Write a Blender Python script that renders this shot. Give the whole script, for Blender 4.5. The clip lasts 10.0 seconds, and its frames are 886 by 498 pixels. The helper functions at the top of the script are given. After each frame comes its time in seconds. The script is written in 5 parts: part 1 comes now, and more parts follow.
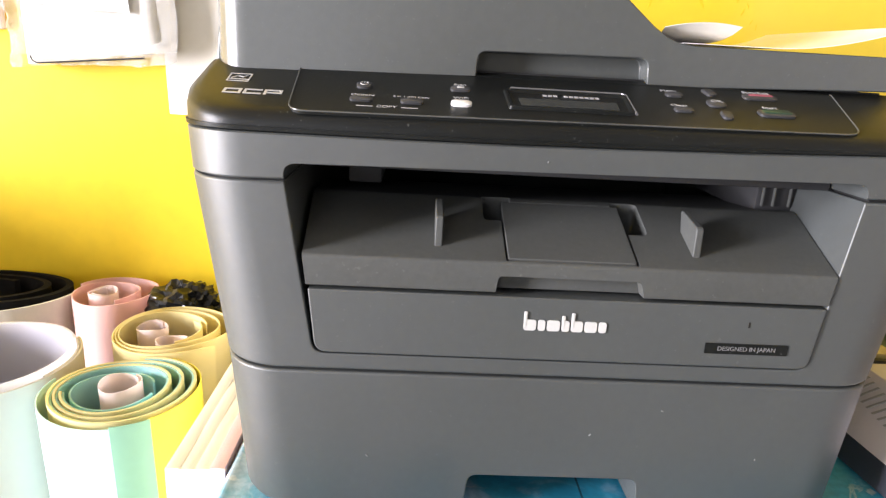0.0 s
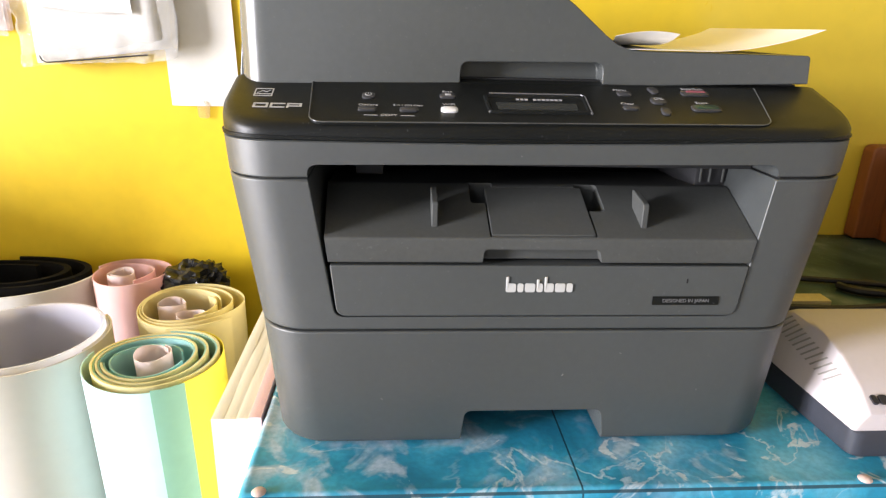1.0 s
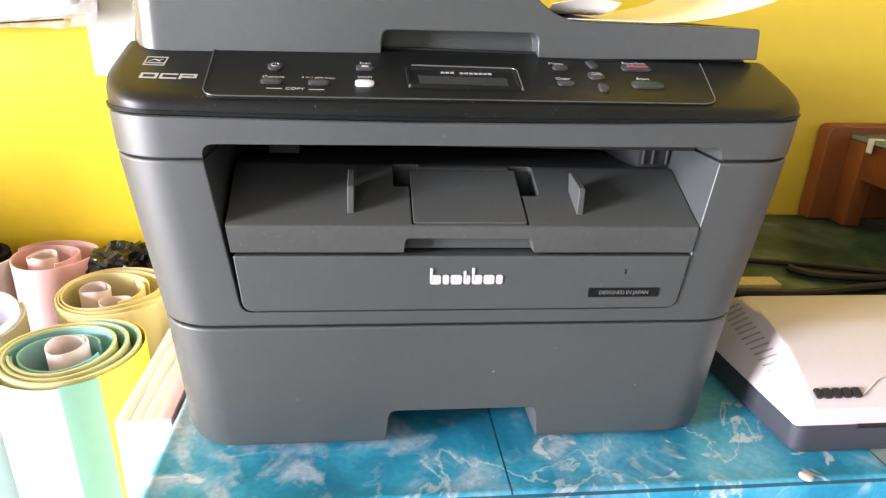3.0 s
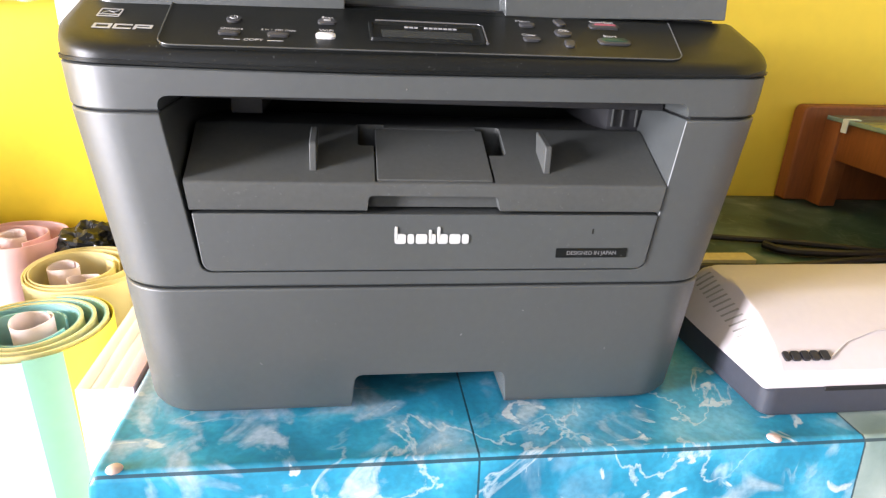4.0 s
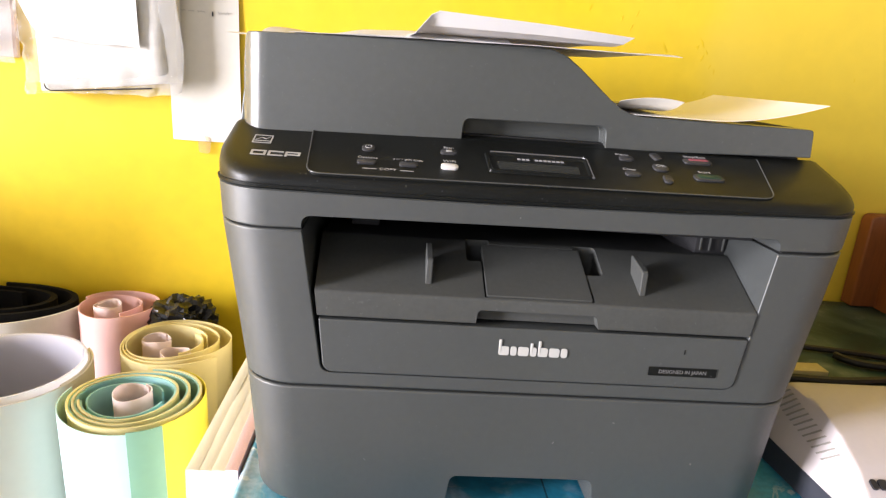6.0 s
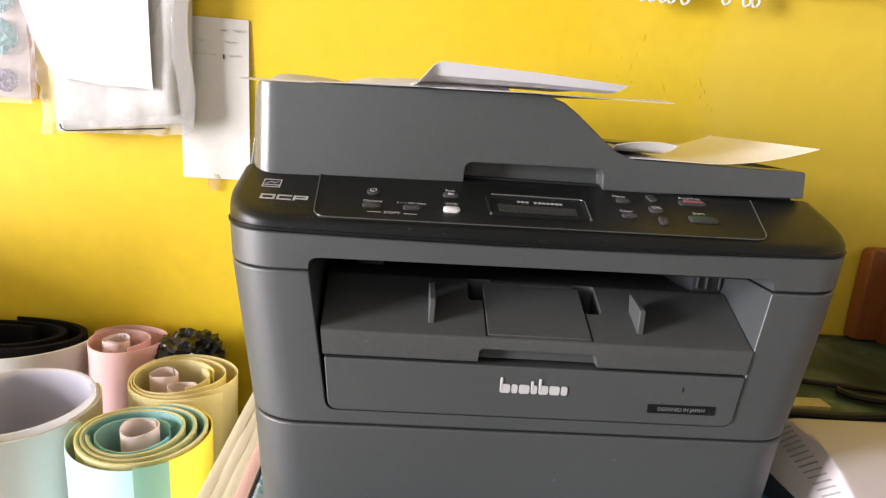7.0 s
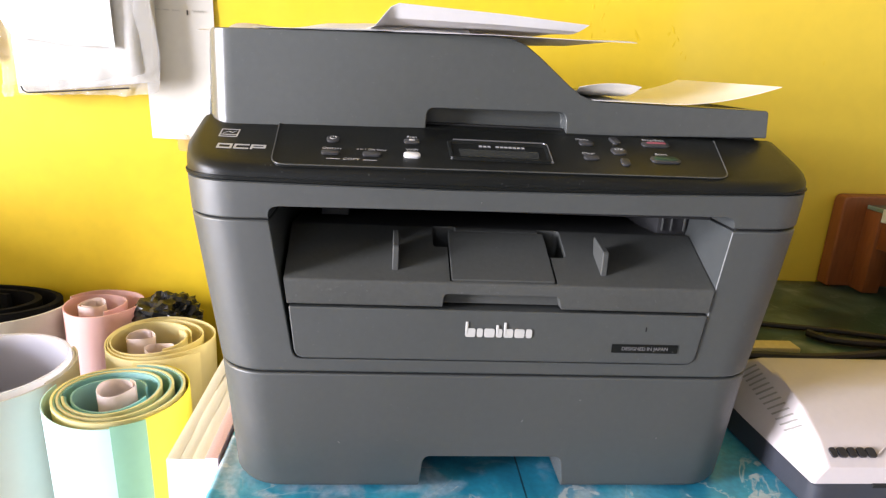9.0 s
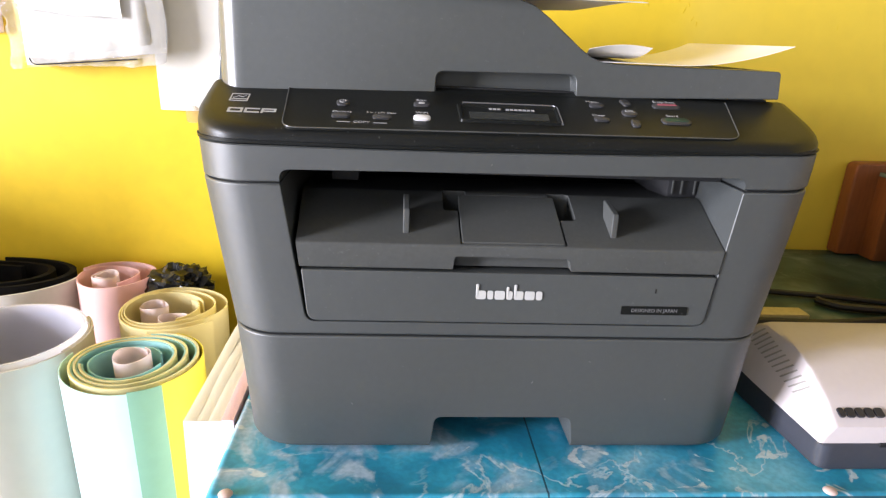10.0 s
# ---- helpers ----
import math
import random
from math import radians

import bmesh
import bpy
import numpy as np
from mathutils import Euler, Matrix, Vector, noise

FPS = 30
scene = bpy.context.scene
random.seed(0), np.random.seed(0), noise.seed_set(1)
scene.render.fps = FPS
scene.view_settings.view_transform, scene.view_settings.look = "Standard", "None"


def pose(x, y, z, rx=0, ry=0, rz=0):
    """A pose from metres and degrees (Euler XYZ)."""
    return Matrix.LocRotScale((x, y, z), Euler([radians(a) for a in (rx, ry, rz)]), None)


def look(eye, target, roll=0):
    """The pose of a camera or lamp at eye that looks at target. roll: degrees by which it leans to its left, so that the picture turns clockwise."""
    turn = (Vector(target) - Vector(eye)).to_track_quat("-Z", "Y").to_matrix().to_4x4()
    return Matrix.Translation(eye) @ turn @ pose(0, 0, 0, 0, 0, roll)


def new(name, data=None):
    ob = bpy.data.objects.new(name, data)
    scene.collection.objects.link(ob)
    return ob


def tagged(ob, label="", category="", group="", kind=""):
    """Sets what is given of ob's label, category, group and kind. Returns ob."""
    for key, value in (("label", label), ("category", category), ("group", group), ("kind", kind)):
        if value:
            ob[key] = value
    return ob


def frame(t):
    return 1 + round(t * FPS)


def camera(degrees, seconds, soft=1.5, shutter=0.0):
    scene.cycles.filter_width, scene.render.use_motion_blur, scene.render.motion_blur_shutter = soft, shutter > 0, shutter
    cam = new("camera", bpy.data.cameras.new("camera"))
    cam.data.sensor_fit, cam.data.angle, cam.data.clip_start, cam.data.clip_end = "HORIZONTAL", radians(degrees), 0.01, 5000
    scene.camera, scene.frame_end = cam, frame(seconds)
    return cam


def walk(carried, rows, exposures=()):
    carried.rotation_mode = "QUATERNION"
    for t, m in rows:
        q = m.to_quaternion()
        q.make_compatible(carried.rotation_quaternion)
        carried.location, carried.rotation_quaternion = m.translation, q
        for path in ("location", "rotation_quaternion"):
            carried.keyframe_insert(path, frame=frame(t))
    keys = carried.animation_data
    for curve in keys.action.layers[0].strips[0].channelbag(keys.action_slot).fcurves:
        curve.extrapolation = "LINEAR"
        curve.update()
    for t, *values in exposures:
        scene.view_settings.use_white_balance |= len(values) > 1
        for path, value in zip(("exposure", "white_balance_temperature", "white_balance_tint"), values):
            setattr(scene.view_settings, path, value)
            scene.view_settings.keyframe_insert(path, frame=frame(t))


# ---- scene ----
from mathutils.bvhtree import BVHTree

cam = camera(69.3, 10.0, soft=1.3)
PATH = [
    (0, (-0.083, -0.322, 0.26), (0.004, 1.596, -0.301), 3.3),
    (0.5, (-0.099, -0.374, 0.281), (0.013, 1.529, -0.325), 2.5),
    (1, (-0.095, -0.394, 0.29), (0.047, 1.489, -0.368), 1.7),
    (1.5, (-0.09, -0.37, 0.301), (0.092, 1.5, -0.385), 4.4),
    (2, (-0.088, -0.364, 0.305), (0.06, 1.518, -0.354), 3.2),
    (2.5, (-0.08, -0.36, 0.293), (0.101, 1.501, -0.416), 2.8),
    (3, (-0.061, -0.359, 0.287), (0.175, 1.488, -0.442), 2.7),
    (3.2, (-0.055, -0.361, 0.282), (0.217, 1.472, -0.471), 3.5),
    (4.3, (-0.047, -0.366, 0.262), (0.223, 1.485, -0.447), 2.7),
    (4.5, (-0.062, -0.374, 0.277), (0.124, 1.506, -0.377), 1.8),
    (5, (-0.076, -0.381, 0.3), (0.075, 1.531, -0.266), 3.3),
    (5.5, (-0.087, -0.376, 0.294), (0.057, 1.535, -0.28), 4.2),
    (6, (-0.094, -0.381, 0.299), (0.058, 1.538, -0.244), 4.7),
    (6.2, (-0.095, -0.387, 0.303), (0.022, 1.544, -0.205), 4.4),
    (7.3, (-0.091, -0.392, 0.313), (0.048, 1.551, -0.14), 4.3),
    (7.5, (-0.088, -0.392, 0.316), (0.049, 1.547, -0.154), 3.9),
    (8, (-0.082, -0.389, 0.299), (0.074, 1.527, -0.253), 3.9),
    (8.5, (-0.075, -0.39, 0.299), (0.114, 1.526, -0.243), 3.8),
    (9, (-0.076, -0.395, 0.298), (0.096, 1.518, -0.26), 3.3),
    (9.5, (-0.082, -0.4, 0.291), (0.048, 1.5, -0.321), 2.8),
    (10, (-0.078, -0.4, 0.29), (0.073, 1.493, -0.339), 2.8),
]
WINDOW_W, FILL_W = 735.0, 13.0
EXPOSURES = [(0.0, 0.34, 6470, 10), (0.5, -0.06, 6500, 9), (1.0, -0.02, 6450, 8), (1.5, -0.08, 6400, 8), (2.0, 0.0, 6470, 8), (2.5, 0.14, 6470, 10), (3.0, 0.38, 6270, 10), (4.5, 0.5, 6320, 10), (5.0, 0.1, 6570, 10), (6.0, 0.0, 6520, 10), (7.5, -0.40, 6470, 10), (8.5, -0.05, 6370, 10), (9.0, 0.0, 6270, 10), (10.0, 0.03, 6120, 10)]
walk(cam, [(t, look(eye, target, roll)) for t, eye, target, roll in PATH], EXPOSURES)

# ---------------------------------------------------------------- light
world = bpy.data.worlds.new("world")
scene.world = world
world.use_nodes = True
wn = world.node_tree.nodes
sky = wn.new("ShaderNodeTexSky")
sky.sky_type = "NISHITA"
sky.sun_disc = False
sky.sun_elevation, sky.sun_rotation = radians(42), radians(250)
world.node_tree.links.new(sky.outputs[0], wn["Background"].inputs[0])
wn["Background"].inputs[1].default_value = 0.12


def area(name, m, sx, sy, power, color):
    d = bpy.data.lights.new(name, "AREA")
    d.shape, d.size, d.size_y, d.energy, d.color = "RECTANGLE", sx, sy, power, color
    ob = new(name, d)
    ob.matrix_world = m
    return ob


# daylight from the open window at the side; an unseen fill lamp added behind
area("window_light", look((-4.90, -1.92, 0.62), (0.0, 0.10, 0.10)), 1.10, 2.2, WINDOW_W, (1.0, 0.965, 1.05))
area("doorway_light", look((-1.30, -3.12, 0.35), (0.2, 0.3, 0.1)), 1.0, 1.9, FILL_W, (0.97, 0.95, 1.05))


# ---------------------------------------------------------------- materials
def mat(name, color, rough=0.5, vary=0.12, scale=30.0, bump=0.0, bscale=None, metal=0.0, dust=0.0, coat=0.0,
        trans=0.0, ior=1.45, sub=0.0, stretch=(1, 1, 1)):
    m = bpy.data.materials.new(name)
    m.use_nodes = True
    nt = m.node_tree
    n, l = nt.nodes, nt.links
    b = n["Principled BSDF"]
    b.inputs["Roughness"].default_value = rough
    b.inputs["Metallic"].default_value = metal
    b.inputs["IOR"].default_value = ior
    b.inputs["Transmission Weight"].default_value = trans
    b.inputs["Coat Weight"].default_value = coat
    tc = n.new("ShaderNodeTexCoord")
    mp = n.new("ShaderNodeMapping")
    mp.inputs["Scale"].default_value = stretch
    l.new(tc.outputs["Object"], mp.inputs[0])
    n1 = n.new("ShaderNodeTexNoise")
    n1.inputs["Scale"].default_value, n1.inputs["Detail"].default_value = scale * 0.25, 4
    n2 = n.new("ShaderNodeTexNoise")
    n2.inputs["Scale"].default_value, n2.inputs["Detail"].default_value = scale * 8, 3
    l.new(mp.outputs[0], n1.inputs[0]), l.new(mp.outputs[0], n2.inputs[0])
    add = n.new("ShaderNodeMath")
    add.operation = "ADD"
    l.new(n1.outputs[0], add.inputs[0]), l.new(n2.outputs[0], add.inputs[1])
    rng = n.new("ShaderNodeMapRange")
    rng.inputs[1].default_value, rng.inputs[2].default_value = 0.6, 1.4
    rng.inputs[3].default_value, rng.inputs[4].default_value = 1 - vary, 1 + vary
    l.new(add.outputs[0], rng.inputs[0])
    mul = n.new("ShaderNodeVectorMath")
    mul.operation = "SCALE"
    mul.inputs[0].default_value = color
    l.new(rng.outputs[0], mul.inputs["Scale"])
    out = mul.outputs[0]
    if dust:
        d1 = n.new("ShaderNodeTexNoise")
        d1.inputs["Scale"].default_value, d1.inputs["Detail"].default_value = 420, 2
        l.new(mp.outputs[0], d1.inputs[0])
        r2 = n.new("ShaderNodeMapRange")
        r2.inputs[1].default_value, r2.inputs[2].default_value = 0.69, 0.75
        r2.inputs[3].default_value, r2.inputs[4].default_value = 0, dust
        l.new(d1.outputs[0], r2.inputs[0])
        mx = n.new("ShaderNodeMix")
        mx.data_type = "RGBA"
        mx.inputs[7].default_value = (0.42, 0.43, 0.42, 1)
        l.new(r2.outputs[0], mx.inputs[0]), l.new(out, mx.inputs[6])
        out = mx.outputs[2]
    l.new(out, b.inputs["Base Color"])
    rr = n.new("ShaderNodeMapRange")
    rr.inputs[1].default_value, rr.inputs[2].default_value = 0.3, 0.7
    rr.inputs[3].default_value, rr.inputs[4].default_value = rough * 0.88, min(1, rough * 1.12)
    l.new(n1.outputs[0], rr.inputs[0]), l.new(rr.outputs[0], b.inputs["Roughness"])
    if bump:
        n3 = n.new("ShaderNodeTexNoise")
        n3.inputs["Scale"].default_value, n3.inputs["Detail"].default_value = bscale or scale * 20, 3
        l.new(mp.outputs[0], n3.inputs[0])
        bp = n.new("ShaderNodeBump")
        bp.inputs["Strength"].default_value, bp.inputs["Distance"].default_value = bump, 0.002
        l.new(n3.outputs[0], bp.inputs["Height"]), l.new(bp.outputs[0], b.inputs["Normal"])
    return m


M_BODY = mat("charcoal_plastic", (0.0560, 0.0616, 0.0606), 0.47, 0.09, 25, 0.12, 2600, dust=0.06, ior=1.75)
M_LID = mat("charcoal_lid_plastic", (0.084, 0.090, 0.087), 0.24, 0.06, 25, 0.12, 2600, dust=0.05, ior=1.65)
M_TRAY = mat("dusty_tray_plastic", (0.066, 0.069, 0.065), 0.6, 0.12, 40, 0.15, 2400, dust=0.07)
M_PANEL = mat("black_panel_plastic", (0.0075, 0.0085, 0.008), 0.40, 0.12, 40, 0.08, 2600, dust=0.12, ior=1.36)
M_BAYSHADE = mat("shaded_bay_plastic", (0.030, 0.030, 0.032), 0.6, 0.1, 40)
M_SEAM = mat("seam_black", (0.010, 0.010, 0.010), 0.7, 0.1, 40)
M_BUTTON = mat("button_rubber", (0.045, 0.045, 0.047), 0.45, 0.1, 60)
M_GREEN_BTN = mat("green_button_plastic", (0.016, 0.050, 0.033), 0.4, 0.1, 60)
M_RED_BTN = mat("red_button_plastic", (0.30, 0.08, 0.10), 0.4, 0.1, 60)
M_WHITE_BTN = mat("white_button_plastic", (0.72, 0.72, 0.72), 0.4, 0.05, 60)
M_PRINT = mat("white_print", (0.46, 0.46, 0.46), 0.5, 0.05, 60)
M_SILVER = mat("silver_wordmark", (0.52, 0.52, 0.50), 0.5, 0.05, 60)
M_EDGE = mat("rim_highlight_grey", (0.075, 0.078, 0.075), 0.3, 0.2, 80)
M_LCD = mat("lcd_glass", (0.035, 0.037, 0.034), 0.12, 0.05, 60)
M_LCDRIM = mat("lcd_rim", (0.11, 0.11, 0.11), 0.3, 0.05, 60)
M_PAPER = mat("white_paper", (0.80, 0.79, 0.80), 0.75, 0.03, 12, 0.05, 600)
M_PAPER2 = mat("cream_paper", (0.80, 0.77, 0.70), 0.75, 0.04, 12, 0.05, 600)


def translucent(m, color, share):
    """Thin paper lets part of the light through."""
    n, l = m.node_tree.nodes, m.node_tree.links
    t = n.new("ShaderNodeBsdfTranslucent")
    t.inputs[0].default_value = (*color, 1)
    x = n.new("ShaderNodeMixShader")
    x.inputs[0].default_value = share
    l.new(n["Principled BSDF"].outputs[0], x.inputs[1]), l.new(t.outputs[0], x.inputs[2])
    l.new(x.outputs[0], n["Material Output"].inputs[0])


translucent(M_PAPER, (0.84, 0.82, 0.86), 0.2)
M_GLOSSPAPER = mat("smooth_coated_paper", (0.82, 0.80, 0.80), 0.24, 0.03, 12, 0.03, 600, ior=1.5)
M_YPAPER = mat("yellow_card", (0.84, 0.72, 0.07), 0.65, 0.05, 10, 0.04, 500)
M_PALEY = mat("pale_yellow_card", (0.87, 0.80, 0.46), 0.65, 0.05, 10, 0.04, 500)
# lit copy of the teal card: bright light put into a paler colour
M_LITTEAL = mat("lit_teal_card", (0.54, 0.80, 0.80), 0.5, 0.05, 10, 0.04, 500)
M_TEAL = mat("teal_card", (0.48, 0.77, 0.77), 0.6, 0.05, 10, 0.04, 500)
# the teal card's edge flap, translucent shading put into its green
M_TEALFLAP = mat("teal_flap_shading", (0.25, 0.49, 0.38), 0.6, 0.05, 10, 0.04, 500)
M_PINK = mat("pink_card", (0.88, 0.65, 0.62), 0.65, 0.05, 10, 0.04, 500)
# one white vinyl twice: bounce light's tints put into inside and outside
M_WHITEIN = mat("white_vinyl_inner_tint", (0.82, 0.82, 0.88), 0.4, 0.04, 8, 0.03, 300)
M_WHITEROLL = mat("white_vinyl_outer_tint", (0.82, 0.775, 0.69), 0.4, 0.04, 8, 0.03, 300)
translucent(M_PALEY, (0.88, 0.78, 0.38), 0.4)
translucent(M_TEAL, (0.46, 0.80, 0.78), 0.4)
translucent(M_PINK, (0.90, 0.62, 0.60), 0.4)
translucent(M_WHITEIN, (0.93, 0.93, 0.97), 0.62)
translucent(M_WHITEROLL, (0.84, 0.82, 0.80), 0.2)
M_GREYROLL = mat("grey_white_foam", (0.70, 0.69, 0.66), 0.7, 0.05, 14, 0.05, 400)
M_TUBE = mat("pinkish_paper_tube", (0.88, 0.79, 0.78), 0.7, 0.06, 30, 0.06, 500)
translucent(M_TUBE, (0.92, 0.82, 0.81), 0.45)
M_SHEET = mat("bright_white_paper", (0.90, 0.90, 0.89), 0.7, 0.02, 12, 0.04, 600)
M_BLACKFOAM = mat("black_foam_sheet", (0.010, 0.0095, 0.009), 0.9, 0.2, 30, 0.2, 500, ior=1.2)
M_BAGBLACK = mat("black_plastic_bag", (0.010, 0.010, 0.010), 0.28, 0.2, 40)
M_LAMWHITE = mat("laminator_white", (0.60, 0.545, 0.545), 0.36, 0.03, 20, 0.04, 1500)
M_LAMBASE = mat("laminator_grey_base", (0.042, 0.045, 0.057), 0.5, 0.08, 30, 0.08, 1800)
M_VENT = mat("vent_shadow_grey", (0.32, 0.30, 0.27), 0.6, 0.08, 40)
M_LAMPRINT = mat("dark_print", (0.02, 0.02, 0.025), 0.5, 0.05, 50)
M_CABLE = mat("black_cable", (0.015, 0.014, 0.013), 0.45, 0.1, 60)
M_TACK = mat("tack_enamel", (0.62, 0.48, 0.44), 0.35, 0.1, 60)
M_WOODTABLE = mat("table_wood", (0.22, 0.13, 0.07), 0.55, 0.25, 12, 0.15, 200, stretch=(0.2, 2, 2))
M_CABWOOD = mat("red_brown_wood", (0.235, 0.074, 0.018), 0.45, 0.25, 14, 0.12, 180, stretch=(2, 2, 0.3))
M_STRIP = mat("pale_wood_strip", (0.62, 0.52, 0.22), 0.55, 0.15, 20, 0.1, 200)
M_FLOOR = mat("cement_floor", (0.17, 0.165, 0.155), 0.6, 0.2, 3, 0.2, 60)
# unseen ceiling, its tone lowered to cut the bounce light
M_CEIL = mat("dimmed_ceiling", (0.34, 0.32, 0.29), 0.85, 0.04, 3, 0.1, 80)
M_PLASTER = mat("grey_plaster", (0.12, 0.118, 0.115), 0.85, 0.06, 3, 0.2, 80)
# unseen east wall only: pale so it bounces light onto the right side
M_BOUNCE = mat("bounce_plaster", (0.46, 0.45, 0.43), 0.85, 0.06, 3, 0.2, 80)
M_FRAME = mat("window_paint", (0.70, 0.70, 0.68), 0.5, 0.05, 10)
M_BUNDLE = mat("cream_board", (0.85, 0.81, 0.68), 0.7, 0.06, 14, 0.08, 60, stretch=(3, 0.5, 3))
M_PINKCLOTH = mat("pink_cloth", (0.86, 0.58, 0.57), 0.9, 0.06, 60, 0.08, 900)
M_CLIP = mat("white_tape", (0.72, 0.74, 0.66), 0.6, 0.06, 40)
M_PAPERGREY = mat("grey_wrapped_paper", (0.70, 0.68, 0.64), 0.32, 0.10, 14, 0.5, 45)
M_CRAFT1 = mat("teal_ribbon", (0.05, 0.32, 0.34), 0.4, 0.25, 60, 0.3, 300)
M_CRAFT2 = mat("purple_ribbon", (0.10, 0.05, 0.14), 0.4, 0.25, 60, 0.3, 300)
M_WIRE = mat("white_coated_wire", (0.78, 0.76, 0.72), 0.4, 0.06, 40)
M_PLATEINK = mat("dull_grey_ink", (0.17, 0.17, 0.17), 0.6, 0.1, 60)
M_PENCIL = mat("pale_pencil", (0.56, 0.54, 0.50), 0.8, 0.1, 60)
M_INK = mat("grey_ink", (0.42, 0.42, 0.44), 0.7, 0.1, 60)


def clear(name, color, rough, alpha, crease=0.2):
    m = bpy.data.materials.new(name)
    m.use_nodes = True
    n, l = m.node_tree.nodes, m.node_tree.links
    b = n["Principled BSDF"]
    b.inputs["Base Color"].default_value = (*color, 1)
    b.inputs["Roughness"].default_value = rough
    b.inputs["Alpha"].default_value = alpha
    no = n.new("ShaderNodeTexNoise")
    no.inputs["Scale"].default_value = 45
    bp = n.new("ShaderNodeBump")
    bp.inputs["Strength"].default_value, bp.inputs["Distance"].default_value = crease, 0.003
    l.new(no.outputs[0], bp.inputs["Height"]), l.new(bp.outputs[0], b.inputs["Normal"])
    return m


M_CLEAR = clear("clear_plastic_film", (0.9, 0.9, 0.9), 0.10, 0.16, 0.6)
M_OLDTAPE = clear("yellowed_clear_tape", (0.60, 0.45, 0.24), 0.3, 0.28)
M_GLASS = clear("green_edged_glass", (0.26, 0.36, 0.28), 0.05, 0.8)


def wall_material():
    m = mat("yellow_wall_paint", (0.785, 0.548, 0.0130), 0.55, 0.07, 5, 0.10, 60)
    nt = m.node_tree
    n, l = nt.nodes, nt.links
    b = n["Principled BSDF"]
    # paler, rubbed patches in the paint
    src = b.inputs["Base Color"].links[0].from_socket
    tc = n.new("ShaderNodeTexCoord")
    no = n.new("ShaderNodeTexNoise")
    no.inputs["Scale"].default_value, no.inputs["Detail"].default_value = 2.6, 5
    l.new(tc.outputs["Object"], no.inputs[0])
    r = n.new("ShaderNodeMapRange")
    r.inputs[1].default_value, r.inputs[2].default_value = 0.5, 0.72
    r.inputs[3].default_value, r.inputs[4].default_value = 0.0, 0.35
    l.new(no.outputs[0], r.inputs[0])
    mx = n.new("ShaderNodeMix")
    mx.data_type = "RGBA"
    mx.inputs[7].default_value = (0.81, 0.63, 0.09, 1)
    l.new(r.outputs[0], mx.inputs[0]), l.new(src, mx.inputs[6])
    # a paler stretch with a soft ragged border
    sx = n.new("ShaderNodeSeparateXYZ")
    l.new(tc.outputs["Object"], sx.inputs[0])
    ad = n.new("ShaderNodeMath")
    ad.operation = "MULTIPLY_ADD"
    ad.inputs[1].default_value = 0.14
    l.new(no.outputs[0], ad.inputs[0]), l.new(sx.outputs[0], ad.inputs[2])
    r3 = n.new("ShaderNodeMapRange")
    r3.interpolation_type = "SMOOTHSTEP"
    r3.inputs[1].default_value, r3.inputs[2].default_value = 0.39, 0.44
    r3.inputs[3].default_value, r3.inputs[4].default_value = 0.0, 0.45
    l.new(ad.outputs[0], r3.inputs[0])
    m3 = n.new("ShaderNodeMix")
    m3.data_type = "RGBA"
    m3.inputs[7].default_value = (0.80, 0.61, 0.09, 1)
    l.new(r3.outputs[0], m3.inputs[0]), l.new(mx.outputs[2], m3.inputs[6])
    l.new(m3.outputs[2], b.inputs["Base Color"])
    return m


M_WALL = wall_material()


